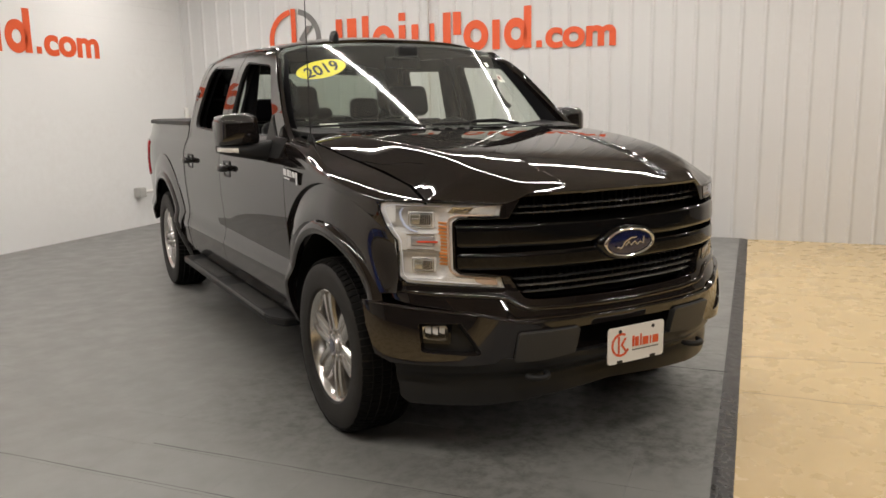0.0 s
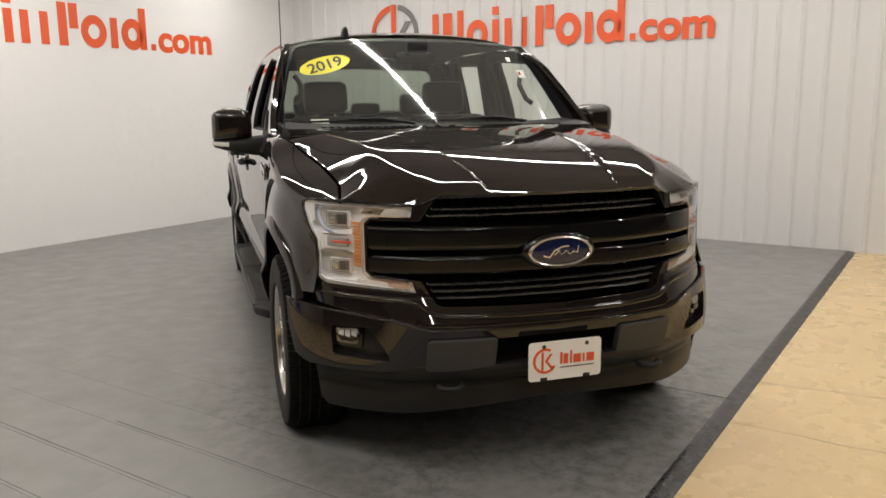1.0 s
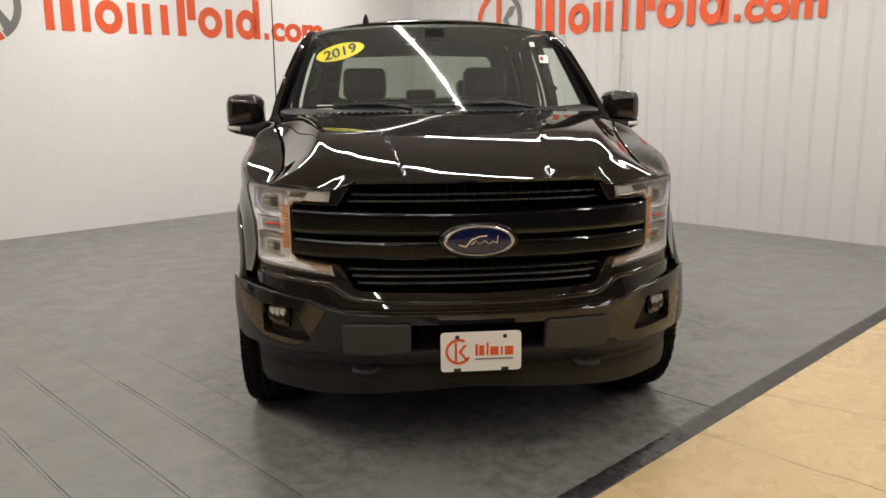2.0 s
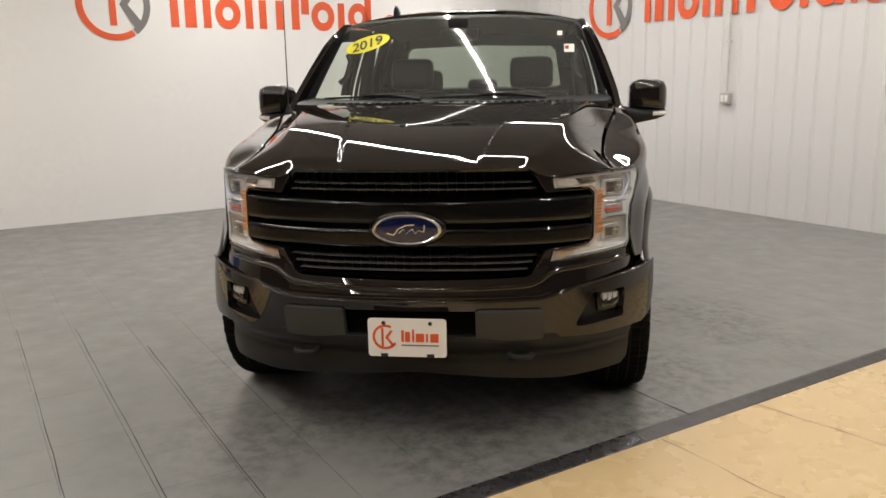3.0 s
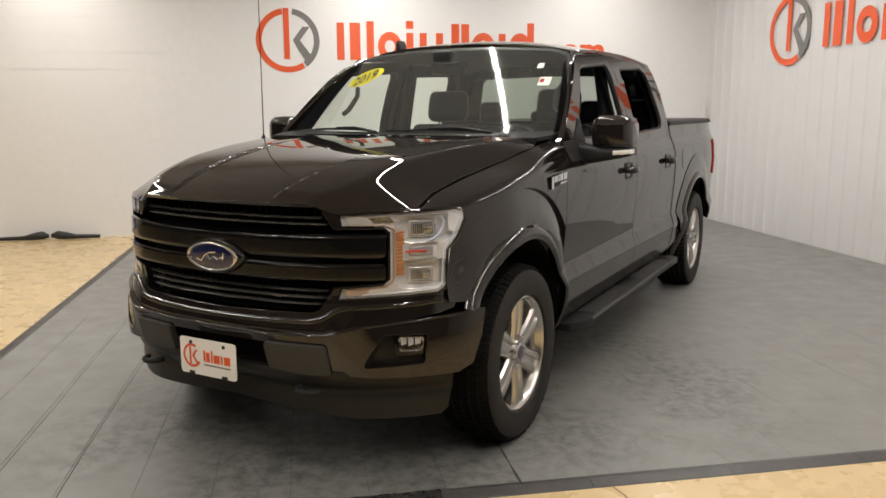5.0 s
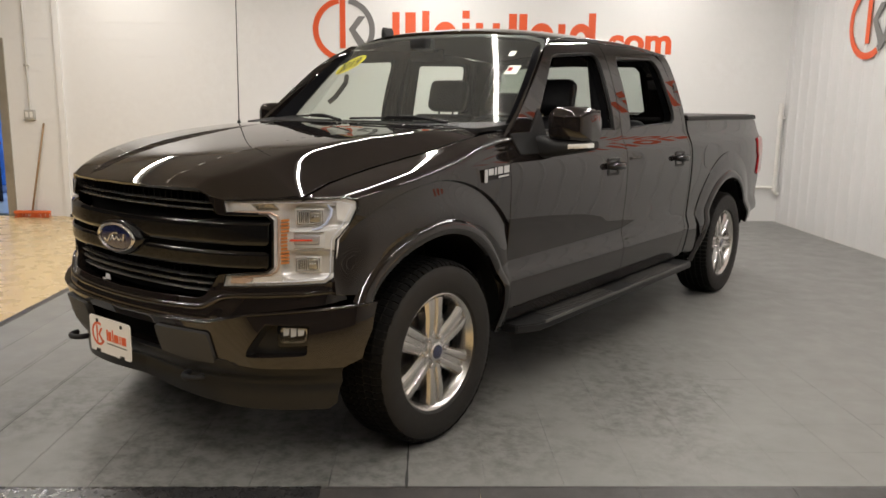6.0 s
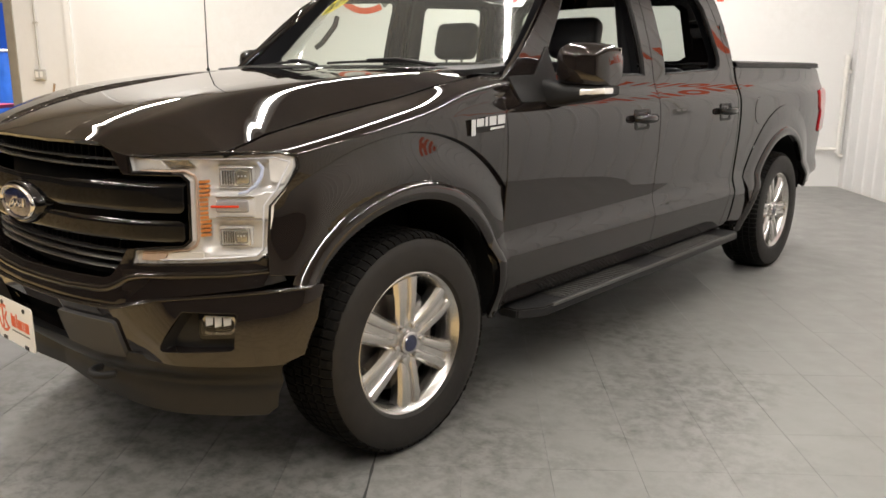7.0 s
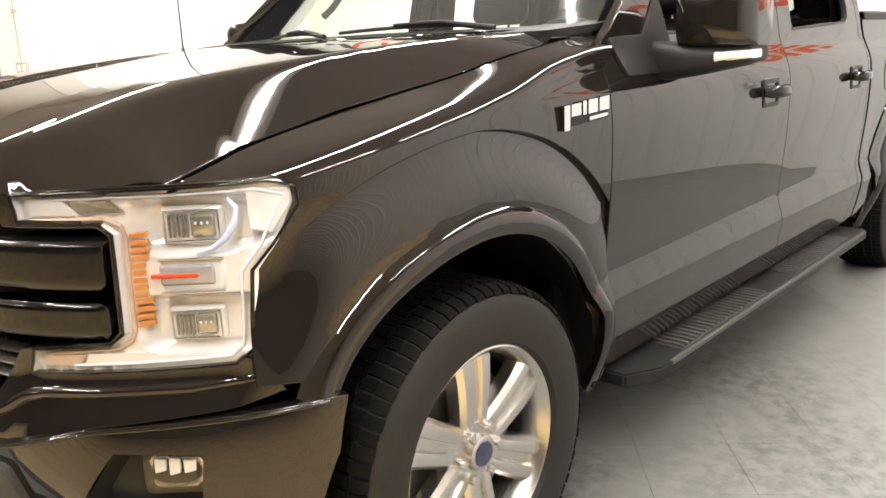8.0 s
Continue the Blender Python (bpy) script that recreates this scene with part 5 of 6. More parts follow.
for s in (1, -1):
    pad = [(s * x, z) for x, z in ((0.262, 0.467), (0.262, 0.582), (0.272, 0.590), (0.508, 0.585), (0.518, 0.577), (0.518, 0.471), (0.508, 0.463), (0.272, 0.461))]
    sheet("bumper_pad", pad, on_bumper(-0.016), M_PAD, bumper, (0, -1, 0), step=0.03, depth=0.03, label="dark grey textured bumper pad")
    pocket = sheet("fog_lamp", [(s * x, z) for x, z in fog], on_bumper(0.055), M_SATIN, bumper, (0, -1, 0), step=0.03, depth=0.0, label="square fog lamp in a black recess")
    a = [Vector((s * x, *on_bumper(0.056)(x, z)[1:])) for x, z in fog]
    b = [Vector((s * x, *on_bumper(0.004)(x, z)[1:])) for x, z in fog]
    lofted("recess", [a + a[:1], b + b[:1]], M_SATIN, pocket)
    lens = [(s * x, z) for x, z in ((0.738, 0.548), (0.732, 0.618), (0.738, 0.625), (0.826, 0.621), (0.831, 0.615), (0.829, 0.552), (0.822, 0.546), (0.744, 0.542))]
    sheet("bezel", lens, on_bumper(0.034), M_GLOSS, pocket, (0, -1, 0), step=0.02, depth=0.03)
    face = [(s * x, z) for x, z in ((0.752, 0.562), (0.744, 0.604), (0.750, 0.616), (0.818, 0.612), (0.822, 0.606), (0.821, 0.566), (0.814, 0.558), (0.76, 0.556))]
    sheet("reflector", face, lambda x, z: on_bumper(0.031)(x, z) + np.stack([0 * x, 0.010 * np.cos((abs(x) - 0.783) * 34) * np.sin((z - 0.556) * 52), 0 * x], -1), M_FACET, pocket, (0, -1, 0), step=0.006, depth=0.0, label="bright faceted fog lamp reflector")
    for x0, x1, z0, z1 in ((0.754, 0.772, 0.584, 0.611), (0.776, 0.793, 0.580, 0.612), (0.797, 0.815, 0.584, 0.609)):
        rib = [(s * q, z) for q, z in ((x0 + 0.003, z0), (x0, z1), (x1 - 0.001, z1 - 0.002), (x1, z0 + 0.006))]
        sheet("facet", rib, on_bumper(0.0285), M_SILVER, pocket, (0, -1, 0), step=0.01, depth=0.004)
    glass_cover = sheet("cover", face, on_bumper(0.020), G_CLEAR, pocket, (0, -1, 0), step=0.02, depth=0.0, label="clear lens cover")
    glass_cover.visible_shadow = False
    # tow hook
    bm = bmesh.new()
    tube(bm, [(s * (0.43 + 0.045 * math.cos(t)), -0.835 - 0.045 * max(0, math.sin(t)) - 0.01, 0.405) for t in np.linspace(-0.3, math.pi + 0.3, 14)], 0.013, 8)
    part("tow_hook", bm, M_MATTE, truck, "black tow hook", 50)
valance_half = [(0, 0.480), (0.5, 0.478), (0.88, 0.475), (0.900, 0.480), (0.882, 0.40), (0.872, 0.30), (0.850, 0.276), (0.60, 0.272), (0.3, 0.290), (0, 0.300)]


def on_valance(x, z):
    x, z = np.asarray(x, float), np.asarray(z, float)
    fold = 0.020 * smooth(0.43, 0.385, z) - 0.012 * smooth(0.385, 0.35, z) + 0.10 * np.clip(0.33 - z, 0, 1)
    return np.stack([x, bumper_y(np.minimum(abs(x) * 1.06, 0.99)) + 0.032 + 0.09 * np.clip(1 - abs(x) / 0.90, 0, 1) ** 0.8 * smooth(0.47, 0.36, z) + fold, z], -1)


sheet("air_dam", both(valance_half), on_valance, M_SATIN, truck, (0, -1, 0), step=0.018, depth=0.04, label="satin black air dam")

# dealer plate: white, with a ring mark and bars
plate = part("plate", (lambda bm: (prism(bm, [(cx * 0.1385 + 0.014 * math.cos(radians(t)), cz * 0.0625 + 0.014 * math.sin(radians(t))) for cx, cz, t0 in ((1, 1, 0), (-1, 1, 90), (-1, -1, 180), (1, -1, 270)) for t in range(t0, t0 + 91, 18)], lambda a, b, d: Vector((a, -d, b)), 0.004), bm)[1])(bmesh.new()), M_WHITE, truck, "white plate with an orange ring mark and bars")
plate.location = (0, -0.947, 0.496)
bm = bmesh.new()
spin = lambda a, b, d: Vector((a, -0.004 - d, b))
annulus(bm, lambda a, b, d: spin(a - 0.085, b + 0.002, d), 0.040, 0.050, 60, 330, 0.0015)
prism(bm, [(-0.100, -0.035), (-0.091, -0.035), (-0.091, 0.038), (-0.100, 0.038)], spin, 0.0015)
part("ring", bm, M_ORANGE, plate)
bm = bmesh.new()
prism(bm, [(-0.086, 0.0), (-0.066, 0.028), (-0.054, 0.028), (-0.074, 0.0), (-0.048, -0.032), (-0.06, -0.032)], spin, 0.0015)
part("ring_mark", bm, M_ORANGE, plate)
for u0, u1, z1 in ((-0.022, -0.012, 0.03), (-0.008, 0.012, 0.024), (0.020, 0.028, 0.034), (0.034, 0.066, 0.018), (0.074, 0.082, 0.018), (0.09, 0.122, 0.018)):
    bm = bmesh.new()
    prism(bm, [(u0, -0.016), (u1, -0.016), (u1, z1), (u0, z1)], spin, 0.0015)
    part("bar", bm, M_ORANGE, plate)
bm = bmesh.new()
prism(bm, [(-0.022, -0.032), (0.122, -0.032), (0.122, -0.027), (-0.022, -0.027)], spin, 0.0015)
part("bar", bm, M_LOGO_GREY, plate)
for x in (-0.09, 0.09):
    bm = bmesh.new()
    prism(bm, [(x + 0.008 * math.cos(t), 0.058 + 0.008 * math.sin(t)) for t in np.linspace(0, math.tau, 13)[:-1]], spin, 0.003)
    part("bolt", bm, M_DARK, plate)
    bm = bmesh.new()
    prism(bm, [(x - 0.014, -0.0765), (x + 0.014, -0.0765), (x + 0.014, -0.064), (x - 0.014, -0.064)], spin, 0.003)
    part("clip", bm, M_DARK, plate)

# ---- wheels ----
TYRE_R, RIM_R = 0.398, 0.262


def build_wheel():
    bm = bmesh.new()
    # barrel and outer lip, outward is +x
    lathe(bm, [(-0.12, 0.240), (-0.11, 0.250), (0.02, 0.225), (0.085, 0.238), (0.108, 0.252), (0.116, 0.262), (0.118, 0.256), (0.104, 0.240), (0.070, 0.232)], 0, 64)
    wheel = part("wheel", bm, M_ALLOY, truck, "six-spoke machined alloy wheel with black tyre", 40)
    bm = bmesh.new()
    prof = [(-0.118, 0.256), (-0.128, 0.268), (-0.132, 0.30), (-0.131, 0.345), (-0.124, 0.375), (-0.105, 0.392), (-0.06, 0.398), (0.06, 0.398), (0.105, 0.392), (0.126, 0.375), (0.133, 0.345), (0.134, 0.30), (0.128, 0.268), (0.114, 0.258)]
    lathe(bm, prof, 0, 72)
    tyre = part("tyre", bm, M_TYRE, wheel, "black all-terrain tyre", 40)
    bm = bmesh.new()
    for k in range(78):
        turn = Matrix.Rotation(k * math.tau / 78, 4, "X")
        for side in (-1, 1):
            # shoulder block that follows the rounding of the tyre
            d = 0.004 if k % 2 else 0.0
            prism(bm, [(0.088, 0.390), (0.088, 0.4005), (0.106, 0.3975), (0.118, 0.3915), (0.1265, 0.381 + d), (0.121, 0.376)],
                  lambda p, q, w: turn @ Vector((side * p, w - 0.0125, q)), 0.025)
        for x in (-0.064, -0.021, 0.021, 0.064):
            box(bm, x - 0.0175, x + 0.0175, -0.0125, 0.0125, 0.392, 0.4035, 0.0, turn @ Matrix.Rotation(x * 1.2, 4, "X"))
    part("tread", bm, M_TREAD_SHADED, tyre, "tread blocks coloured as in wheel arch shade", 40)
    bm = bmesh.new()
    lathe(bm, [(0.03, 0.03), (0.055, 0.185), (0.03, 0.19), (0.02, 0.19), (0.01, 0.03)], -0.02, 48)
    part("brake_disc", bm, M_DISC, wheel, smooth=40)
    # added black disc closes the barrel and stands for the dark behind the spokes
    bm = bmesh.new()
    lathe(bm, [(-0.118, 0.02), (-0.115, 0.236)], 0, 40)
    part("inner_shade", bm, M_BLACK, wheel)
    # spokes with a raised pair of ridges and a channel between them
    for k in range(6):
        turn = Matrix.Rotation(k * math.tau / 6, 4, "X")
        bm = bmesh.new()
        rows = []
        for r in np.linspace(0.040, 0.246, 12):
            f = (r - 0.04) / 0.206
            half = 0.044 + 0.018 * f ** 1.4
            x = 0.090 + 0.010 * math.sin(f * 2.6) + 0.008 * f
            groove = 0.012 * smooth(0.06, 0.30, f)
            section = [(-half, x - 0.052), (-half * 1.0, x - 0.016), (-half * 0.80, x - 0.003), (-half * 0.52, x), (-half * 0.30, x - 0.002), (-half * 0.20, x - groove), (half * 0.20, x - groove),
                       (half * 0.30, x - 0.002), (half * 0.52, x), (half * 0.80, x - 0.003), (half * 1.0, x - 0.016), (half, x - 0.052)]
            rows.append([bm.verts.new(turn @ Vector((sx, w, r))) for w, sx in section])
        for a, b in zip(rows, rows[1:]):
            for j in range(len(a)):
                bm.faces.new((a[j], a[(j + 1) % len(a)], b[(j + 1) % len(a)], b[j]))
        bm.faces.new(rows[0]), bm.faces.new(rows[-1][::-1])
        part("spoke", bm, M_ALLOY, wheel, smooth=28)
    bm = bmesh.new()
    lathe(bm, [(0.04, 0.082), (0.086, 0.082), (0.091, 0.076), (0.092, 0.045), (0.106, 0.041), (0.108, 0.036), (0.108, 0.0005)], 0, 40)
    part("hub", bm, M_ALLOY, wheel, smooth=35)
    bm = bmesh.new()
    lathe(bm, [(0.108, 0.031), (0.111, 0.029), (0.112, 0.0005)], 0, 32)
    part("centre_cap", bm, M_BLUE_OVAL, wheel, "blue centre cap", 40)
    for k in range(6):
        turn = Matrix.Rotation((k + 0.5) * math.tau / 6, 4, "X")
        bm = bmesh.new()
        lathe(bm, [(0.07, 0.012), (0.104, 0.012), (0.109, 0.009), (0.110, 0.0005)], 0, 12)
        bmesh.ops.transform(bm, matrix=turn @ Matrix.Translation((0, 0, 0.064)), verts=bm.verts)
        part("lug_nut", bm, M_CHROME, wheel, smooth=40)
    return wheel


wheel = build_wheel()
wheel.matrix_basis = pose(0.858, HUB_F, TYRE_R, 2)
for x, y, turn in ((0.858, HUB_R, 24), (-0.858, HUB_F, 14), (-0.858, HUB_R, 40)):
    copy_thing(wheel, pose(x, y, TYRE_R, turn, 0, 0) if x > 0 else pose(x, y, TYRE_R) @ pose(0, 0, 0, 0, 0, 180) @ pose(0, 0, 0, turn))

# ---- running boards ----
for s in (1, -1):
    plan = [(0.875, 0.70), (0.875, 2.87), (1.02, 2.87), (1.038, 2.83), (1.038, 0.745), (0.975, 0.63), (0.875, 0.63)]
    bm = bmesh.new()
    prism(bm, plan if s > 0 else plan[::-1], lambda a, b, d: Vector((s * a, b, 0.335 + d)), 0.042)
    bmesh.ops.bevel(bm, geom=[e for e in bm.edges], offset=0.006, segments=2, affect="EDGES")
    board = part("running_board", bm, M_MATTE, truck, "black running board with ribbed treads", 40)
    bm = bmesh.new()
    box(bm, min(s * 1.029, s * 1.042), max(s * 1.029, s * 1.042), 0.80, 2.80, 0.366, 0.382, 0.004)
    part("edge_trim", bm, M_RIB, board, "worn grey edge trim")
    for y0, y1 in ((0.92, 1.62), (1.92, 2.62)):
        bm = bmesh.new()
        box(bm, min(s * 0.905, s * 1.022), max(s * 0.905, s * 1.022), y0 - 0.02, y1 + 0.02, 0.372, 0.380, 0.004)
        part("tread_pad", bm, M_DARK, board)
        for y in np.arange(y0, y1, 0.032):
            bm = bmesh.new()
            box(bm, min(s * 0.912, s * 1.016), max(s * 0.912, s * 1.016), y, y + 0.012, 0.379, 0.387, 0.003, None, 1)
            part("tread_rib", bm, M_RIB, board)
    for y in (0.95, 1.75, 2.55):
        bm = bmesh.new()
        box(bm, min(s * 0.80, s * 0.95), max(s * 0.80, s * 0.95), y - 0.03, y + 0.03, 0.30, 0.352, 0.008)
        part("bracket", bm, M_BLACK, board)

# ---- mirrors, handles, badges, masts ----
def shell(bm, sections):
    """A closed skin through rounded rectangles: (x, y0, y1, z0, z1, r)."""
    rings = []
    for x, y0, y1, z0, z1, r in sections:
        ring = []
        for cy, cz, a in ((y1 - r, z1 - r, 0), (y0 + r, z1 - r, 90), (y0 + r, z0 + r, 180), (y1 - r, z0 + r, 270)):
            ring += [(cy + r * math.cos(radians(a + d)), cz + r * math.sin(radians(a + d))) for d in (0, 22.5, 45, 67.5, 90)]
        rings.append([bm.verts.new((x, y, z)) for y, z in ring])
    for r, q in zip(rings, rings[1:]):
        for k in range(len(r)):
            bm.faces.new((r[k], r[(k + 1) % len(r)], q[(k + 1) % len(r)], q[k]))
    bm.faces.new(rings[0]), bm.faces.new(rings[-1][::-1])


for s in (1, -1):
    MY, MZ = -0.09, -0.031

    def rounded(name, sections, mat, parent, label):
        bm = bmesh.new()
        shell(bm, [(s * x, y0 + MY, y1 + MY, z0 + MZ, z1 + MZ, r) for x, y0, y1, z0, z1, r in sections])
        return part(name, bm, mat, parent, label, 50)

    mirror = rounded("side_mirror", ((0.995, 0.935, 1.075, 1.325, 1.440, 0.03), (1.010, 0.90, 1.095, 1.318, 1.468, 0.045), (1.050, 0.885, 1.100, 1.315, 1.484, 0.05),
                                     (1.135, 0.89, 1.100, 1.313, 1.482, 0.05), (1.18, 0.92, 1.097, 1.312, 1.470, 0.045), (1.200, 0.965, 1.090, 1.318, 1.445, 0.035)), M_PAINT, truck, "gloss black side mirror on a matte arm")
    rounded("arm", ((0.923, 0.90, 1.02, 1.238, 1.340, 0.03), (0.978, 0.895, 1.05, 1.230, 1.332, 0.03), (1.045, 0.89, 1.085, 1.242, 1.320, 0.03),
                    (1.145, 0.91, 1.085, 1.262, 1.316, 0.025), (1.195, 0.955, 1.08, 1.278, 1.316, 0.018)), M_MATTE, mirror, "matte black mirror arm")
    rounded("signal_lens", ((1.12, 0.90, 0.97, 1.278, 1.304, 0.01), (1.165, 0.915, 0.985, 1.282, 1.306, 0.01), (1.201, 0.95, 1.02, 1.286, 1.308, 0.008)), M_SILVER, mirror, "pale signal lens")
    bm = bmesh.new()
    box(bm, min(s * 1.04, s * 1.185), max(s * 1.04, s * 1.185), 1.096 + MY, 1.105 + MY, 1.335 + MZ, 1.465 + MZ, 0.004)
    part("mirror_glass", bm, M_CHROME, mirror, "mirror glass")
    sail = [(0.64, 1.225), (0.60, 1.32), (0.78, 1.325), (0.885, 1.44), (0.93, 1.30), (0.93, 1.225)]
    sheet("mirror_base", sail, on_side(s, -0.008), M_MATTE, mirror, (s, 0, 0), step=0.03, depth=0.02)
    for y, door in ((1.625, "front"), (2.645, "rear")):
        bm = bmesh.new()
        x = float(W(y, 1.11))
        shell(bm, [(s * (x + d), y - w, y + w, 1.112 - h, 1.112 + h, 0.016) for d, w, h in ((-0.004, 0.078, 0.052), (0.004, 0.075, 0.049), (0.005, 0.06, 0.036), (-0.02, 0.045, 0.025))])
        cup = part("door_handle", bm, M_SATIN, truck, "black pull handle", 50)
        bm = bmesh.new()
        tube(bm, [(s * (x + d), y + e, 1.118) for e, d in ((-0.085, 0.008), (-0.07, 0.030), (-0.03, 0.040), (0.03, 0.040), (0.07, 0.030), (0.085, 0.008))], [0.016, 0.021, 0.022, 0.022, 0.021, 0.016], 10)
        part("grip", bm, M_GLOSS, cup, smooth=50)
    # fender badge: plain chrome blocks on a dark plinth
    y0 = 0.30
    badge_at = lambda a, b, d: Vector((s * (float(W(y0 + a, 1.135)) + 0.003 + d), y0 + a, 1.14 + 0.64 * b + 0.05 * a))
    bm = bmesh.new()
    prism(bm, [(0.02, -0.036), (0.21, -0.036), (0.20, -0.004), (0.02, -0.004)], badge_at, 0.004)
    plinth = part("fender_badge", bm, M_MATTE, truck, "chrome block badge on a dark plinth")
    for a0, a1, b0, b1 in ((0.0, 0.024, -0.045, 0.046), (0.030, 0.072, 0.002, 0.046), (0.080, 0.096, -0.002, 0.05), (0.104, 0.146, -0.002, 0.05), (0.155, 0.200, -0.002, 0.05), (0.11, 0.195, -0.028, -0.014)):
        pts = [(a0, b0), (a1, b0), (a1, b1), (a0, b1)]
        bm = bmesh.new()
        prism(bm, pts, badge_at, 0.009)
        part("block", bm, M_CHROME, plinth)

bm = bmesh.new()
tube(bm, [(-0.868, 0.42, 1.285), (-0.868, 0.42, 1.325), (-0.868, 0.42, 1.35)], [0.02, 0.016, 0.006], 10)
tube(bm, [(-0.868, 0.42, 1.34), (-0.866, 0.425, 2.12)], [0.0035, 0.0022], 8)
part("mast_antenna", bm, M_MATTE, truck, "thin black mast antenna on the fender", 50)
bm = bmesh.new()
shell(bm, [(-0.40 + x, 1.215 - 0.045 * k, 1.235 + 0.03 * k, 1.845, 1.875 + 0.045 * h, 0.006) for x, k, h in ((-0.018, 0.6, 0.0), (-0.012, 0.9, 0.5), (0.0, 1.0, 1.0), (0.012, 0.9, 0.5), (0.018, 0.6, 0.0))])
part("roof_antenna", bm, M_MATTE, truck, "small black fin antenna on the roof", 40)

# ---- cabin ----
def cushion(name, x0, x1, y0, y1, z0, z1, mat, parent, bevel=0.05, m=None, label=""):
    bm = bmesh.new()
    box(bm, x0, x1, y0, y1, z0, z1, bevel, m, 3)
    return part(name, bm, mat, parent, label, 50)


sheet("dashboard", both([(0, 0.58), (0.4, 0.64), (0.7, 0.76), (0.77, 0.81), (0.77, 1.02), (0.5, 1.00), (0, 1.0)]),
      lambda x, y: np.stack([np.asarray(x, float), np.asarray(y, float), 1.338 - 0.02 * np.asarray(x) ** 2 - 0.10 * np.clip((np.asarray(y) - 0.85) / 0.2, 0, 1) ** 2], -1), M_DASH, truck, (0, 0, 1), step=0.05, depth=0.3)
for x in (-0.42, 0.42):
    lean = Matrix.Translation((x, 1.69, 0.745)) @ Matrix.Rotation(radians(-14), 4, "X")
    seat = cushion("front_seat", -0.26, 0.26, -0.07, 0.07, 0.0, 0.66, M_LEATHER, truck, 0.055, lean, "black leather front seat")
    cushion("seat_base", x - 0.26, x + 0.26, 1.30, 1.86, 0.72, 0.88, M_LEATHER, seat)
    cushion("headrest", -0.15, 0.15, -0.06, 0.055, 0.68, 0.90, M_LEATHER, seat, 0.05, lean)
    for dx in (-0.06, 0.06):
        bm = bmesh.new()
        tube(bm, [lean @ Vector((dx, 0, 0.62)), lean @ Vector((dx, 0, 0.74))], 0.007, 6)
        part("post", bm, M_CHROME, seat)
bench = cushion("rear_bench", -0.70, 0.70, 2.58, 2.74, 0.80, 1.36, M_LEATHER, truck, 0.06, None, "black leather rear bench")
cushion("seat_base", -0.70, 0.70, 2.15, 2.70, 0.72, 0.86, M_LEATHER, bench)
for x in (-0.42, 0.02, 0.42):
    cushion("headrest", x - 0.12, x + 0.12, 2.60, 2.71, 1.38, 1.55 if x != 0.02 else 1.48, M_LEATHER, bench, 0.045)
bm = bmesh.new()
wheel_at = Matrix.Translation((0.40, 1.13, 1.215)) @ Matrix.Rotation(radians(65), 4, "X")
ring = [wheel_at @ Vector((0.19 * math.cos(t), 0.19 * math.sin(t), 0)) for t in np.linspace(0, math.tau, 40)]
tube(bm, ring, 0.016, 8, cap=False)
for a in (0, 180, 270):
    tube(bm, [wheel_at @ Vector((0.05 * math.cos(radians(a)), 0.05 * math.sin(radians(a)), -0.01)), wheel_at @ Vector((0.18 * math.cos(radians(a)), 0.18 * math.sin(radians(a)), 0))], 0.016, 8)
tube(bm, [wheel_at @ Vector((0, 0, -0.2)), wheel_at @ Vector((0, 0, 0.01))], 0.06, 16)
part("steering_wheel", bm, M_LEATHER, truck, "black steering wheel", 50)
cushion("inside_mirror", -0.12, 0.12, 1.10, 1.13, 1.70, 1.77, M_GLOSS, truck, 0.012, None, "black rear-view mirror")
cushion("sensor_pod", -0.06, 0.06, 1.02, 1.12, 1.76, 1.83, M_MATTE, truck, 0.015)
bm = bmesh.new()
box(bm, -0.86, 0.86, 0.60, 2.84, 0.46, 0.56, 0.01)
part("cabin_floor", bm, M_TRIM_IN, truck)
for s in (1, -1):
    bm = bmesh.new()
    tube(bm, [(s * 0.76, 1.80, 0.9), (s * 0.77, 1.84, 1.35), (s * 0.70, 1.85, 1.76)], [0.05, 0.045, 0.04], 8)
    part("pillar_trim", bm, M_TRIM_IN, truck, smooth=50)
    bm = bmesh.new()
    tube(bm, [(s * 0.735, 1.03, 1.46), (s * 0.70, 1.05, 1.49), (s * 0.685, 1.13, 1.58), (s * 0.71, 1.17, 1.63)], 0.015, 8)
    part("grab_handle", bm, M_TRIM_IN, truck, smooth=50)

# ---- stickers on the windscreen ----
def on_glass(x, z, a, b, turn, out):
    c, q = math.cos(radians(turn)), math.sin(radians(turn))
    return Vector(on_screen(-out)(x + a * c - b * q, z + (a * q + b * c) * 0.70))


oval_sticker = part("year_sticker", (lambda bm: (bm.faces.new([bm.verts.new(on_glass(-0.555, 1.69, 0.150 * math.cos(t), 0.066 * math.sin(t), 22, -0.008)) for t in np.linspace(0, math.tau, 41)[:-1]]), bm)[1])(bmesh.new()), M_YELLOW, truck, "yellow oval sticker reading 2019")
mesh = solid_text("2019", 0.105, 0.002)
mid_x, mid_y = (sum(f(v.co[k] for v in mesh.vertices) for f in (min, max)) / 2 for k in (0, 1))
for v in mesh.vertices:
    v.co = on_glass(-0.555, 1.69, v.co.x - mid_x + 0.25 * (v.co.y - mid_y), v.co.y - mid_y, 22, -0.0055)
link("year_text", mesh, M_INK, oval_sticker, "black numerals 2019")
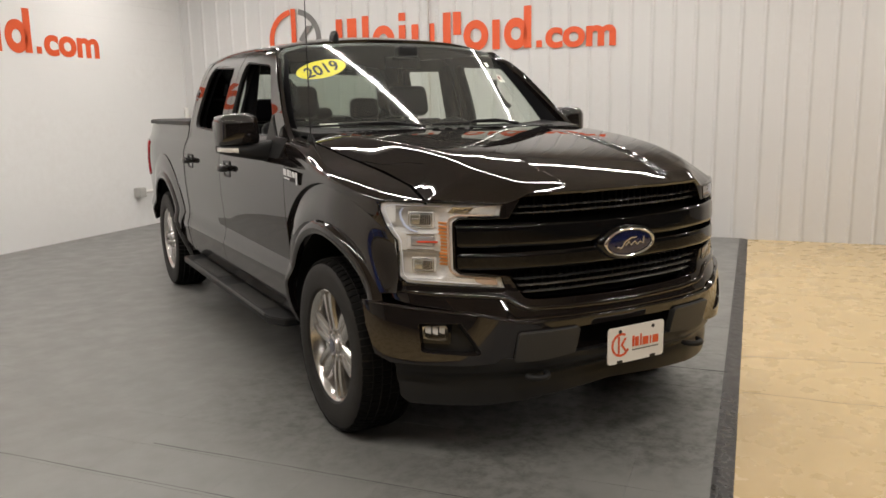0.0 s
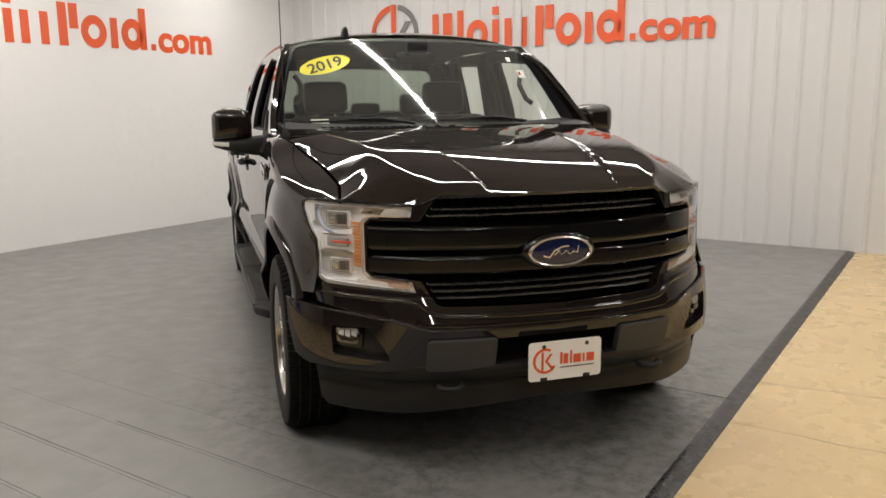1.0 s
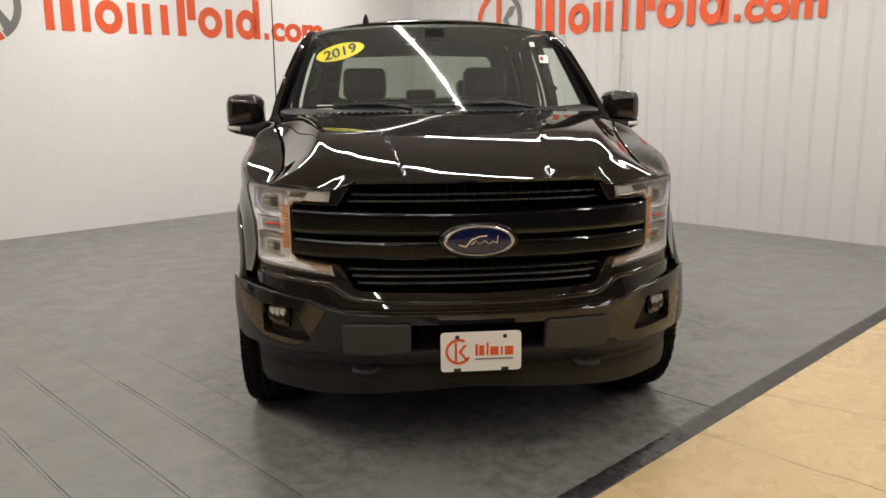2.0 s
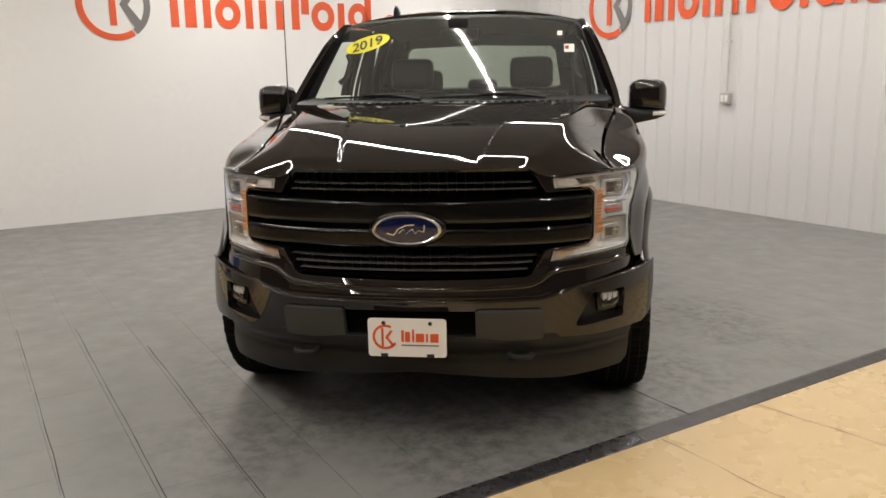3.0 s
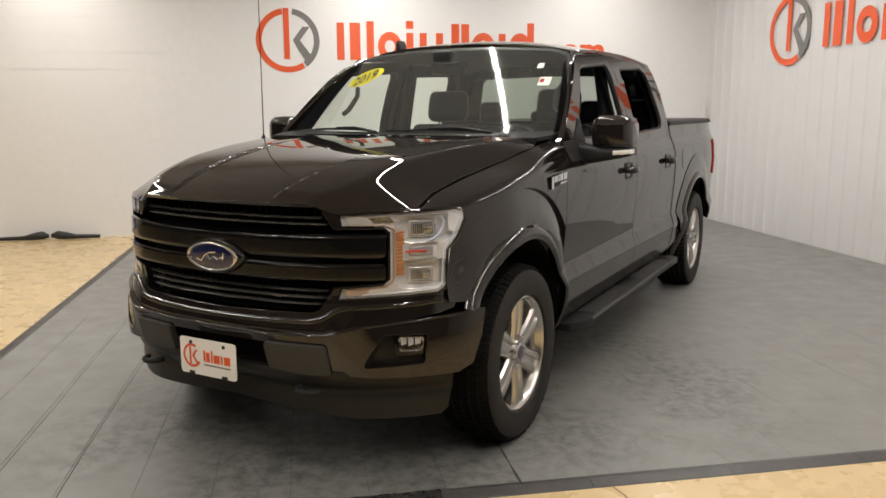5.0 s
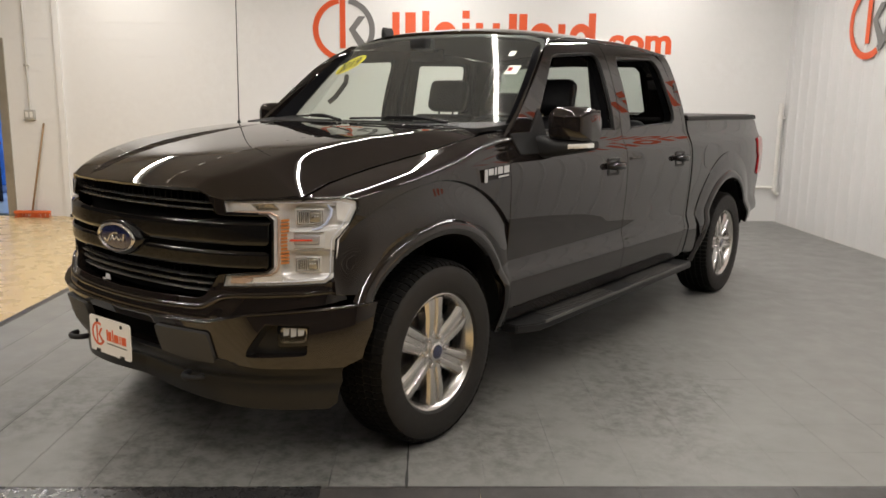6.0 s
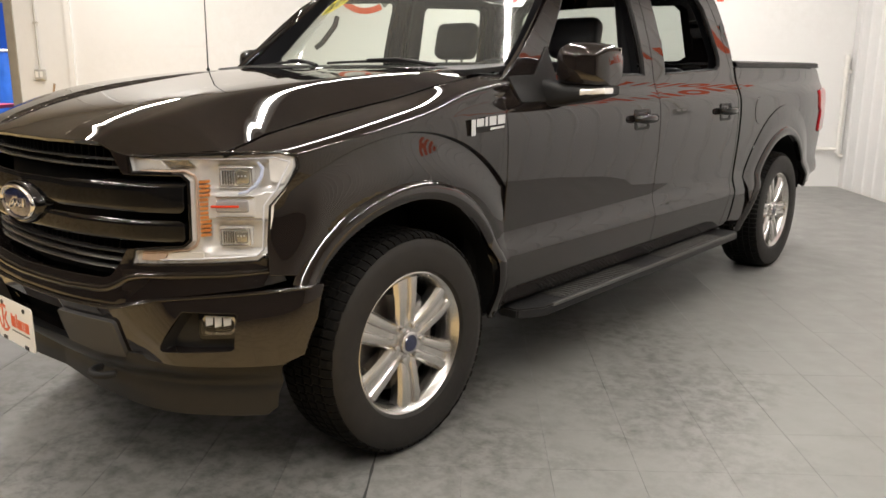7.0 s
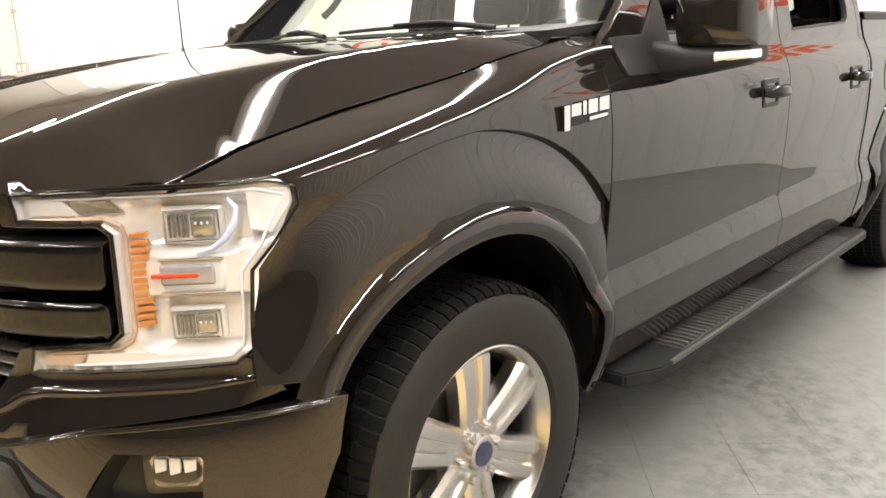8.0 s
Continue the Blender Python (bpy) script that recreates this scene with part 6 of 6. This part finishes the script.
for name, x, z, w, h, mat, label in (("inspection_sticker", 0.655, 1.64, 0.030, 0.034, M_WHITE, "small white and red windscreen sticker"), ("toll_tag", 0.60, 1.73, 0.016, 0.02, M_PIPE, "tiny pale windscreen tag"), ("corner_sticker", -0.64, 1.375, 0.045, 0.02, M_PIPE, "pale blue oval windscreen sticker")):
    bm = bmesh.new()
    bm.faces.new([bm.verts.new(on_glass(x, z, a * w, b * h, 0, -0.008)) for a, b in ((-1, -1), (1, -1), (1, 1), (-1, 1))])
    ob = part(name, bm, mat, truck, label)
    if name == "inspection_sticker":
        bm = bmesh.new()
        bm.faces.new([bm.verts.new(on_glass(x, z, a * w, b * h, 0, -0.0055)) for a, b in ((-0.8, -0.3), (-0.1, -0.3), (-0.1, 0.6), (-0.8, 0.6))])
        part("mark", bm, M_TAIL, ob)

# ---- floor tiles of the bay: separate tiles near the walk, joined further off ----
bay = thing("floor", "grey square plastic floor tiles with scuffs", "floor", kind="structure", m=ROOM)
bm = bmesh.new()
box(bm, U0_BAY, U_RIB - 0.021, V0_BAY, V_BLOCK - 0.006, -0.011, -0.003)
part("joint_bed", bm, M_JOINT, bay)
tile_meshes = {}
far, far_clean = bmesh.new(), bmesh.new()


def tile_shape(bm, u0, u1, v0, v1, g=0.0008, h=0.0002):
    c = 0.0004
    low = [bm.verts.new((u, v, -0.003)) for u, v in ((u0 + g, v0 + h), (u1 - g, v0 + h), (u1 - g, v1 - h), (u0 + g, v1 - h))]
    mid = [bm.verts.new((u, v, -0.001)) for u, v in ((u0 + g, v0 + h), (u1 - g, v0 + h), (u1 - g, v1 - h), (u0 + g, v1 - h))]
    g, h = g + c, h + c * 0.5
    top = [bm.verts.new((u, v, 0.0)) for u, v in ((u0 + g, v0 + h), (u1 - g, v0 + h), (u1 - g, v1 - h), (u0 + g, v1 - h))]
    bm.faces.new(top)
    for a, b in ((low, mid), (mid, top)):
        for k in range(4):
            bm.faces.new((a[k], a[(k + 1) % 4], b[(k + 1) % 4], b[k]))


start = U_TILE - TILE * 10
for i in range(25):
    for j in range(24):
        u0, v0 = start + i * TILE, V_TILE + j * TILE
        u1, v1 = min(u0 + TILE, U_RIB - 0.021), min(v0 + TILE, V_BLOCK - 0.006)
        u0 = max(u0, U0_BAY)
        if u1 - u0 < 0.02 or v1 - v0 < 0.02:
            continue
        whole = abs(u1 - u0 - TILE) < 1e-4 and abs(v1 - v0 - TILE) < 1e-4
        worn = u0 < 0.62
        if whole and j < 9 and i < 22:
            if worn not in tile_meshes:
                bm = bmesh.new()
                tile_shape(bm, 0, TILE, 0, TILE, 0.0008 if worn else 0.0003)
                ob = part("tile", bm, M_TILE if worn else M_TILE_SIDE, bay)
                tile_meshes[worn] = ob.data
            else:
                ob = link("tile", tile_meshes[worn], None, bay)
            ob.location = (u0, v0, random.uniform(0.0, 0.0003))
        else:
            tile_shape(far if worn else far_clean, u0, u1, v0, v1, 0.0002, 0.0002)
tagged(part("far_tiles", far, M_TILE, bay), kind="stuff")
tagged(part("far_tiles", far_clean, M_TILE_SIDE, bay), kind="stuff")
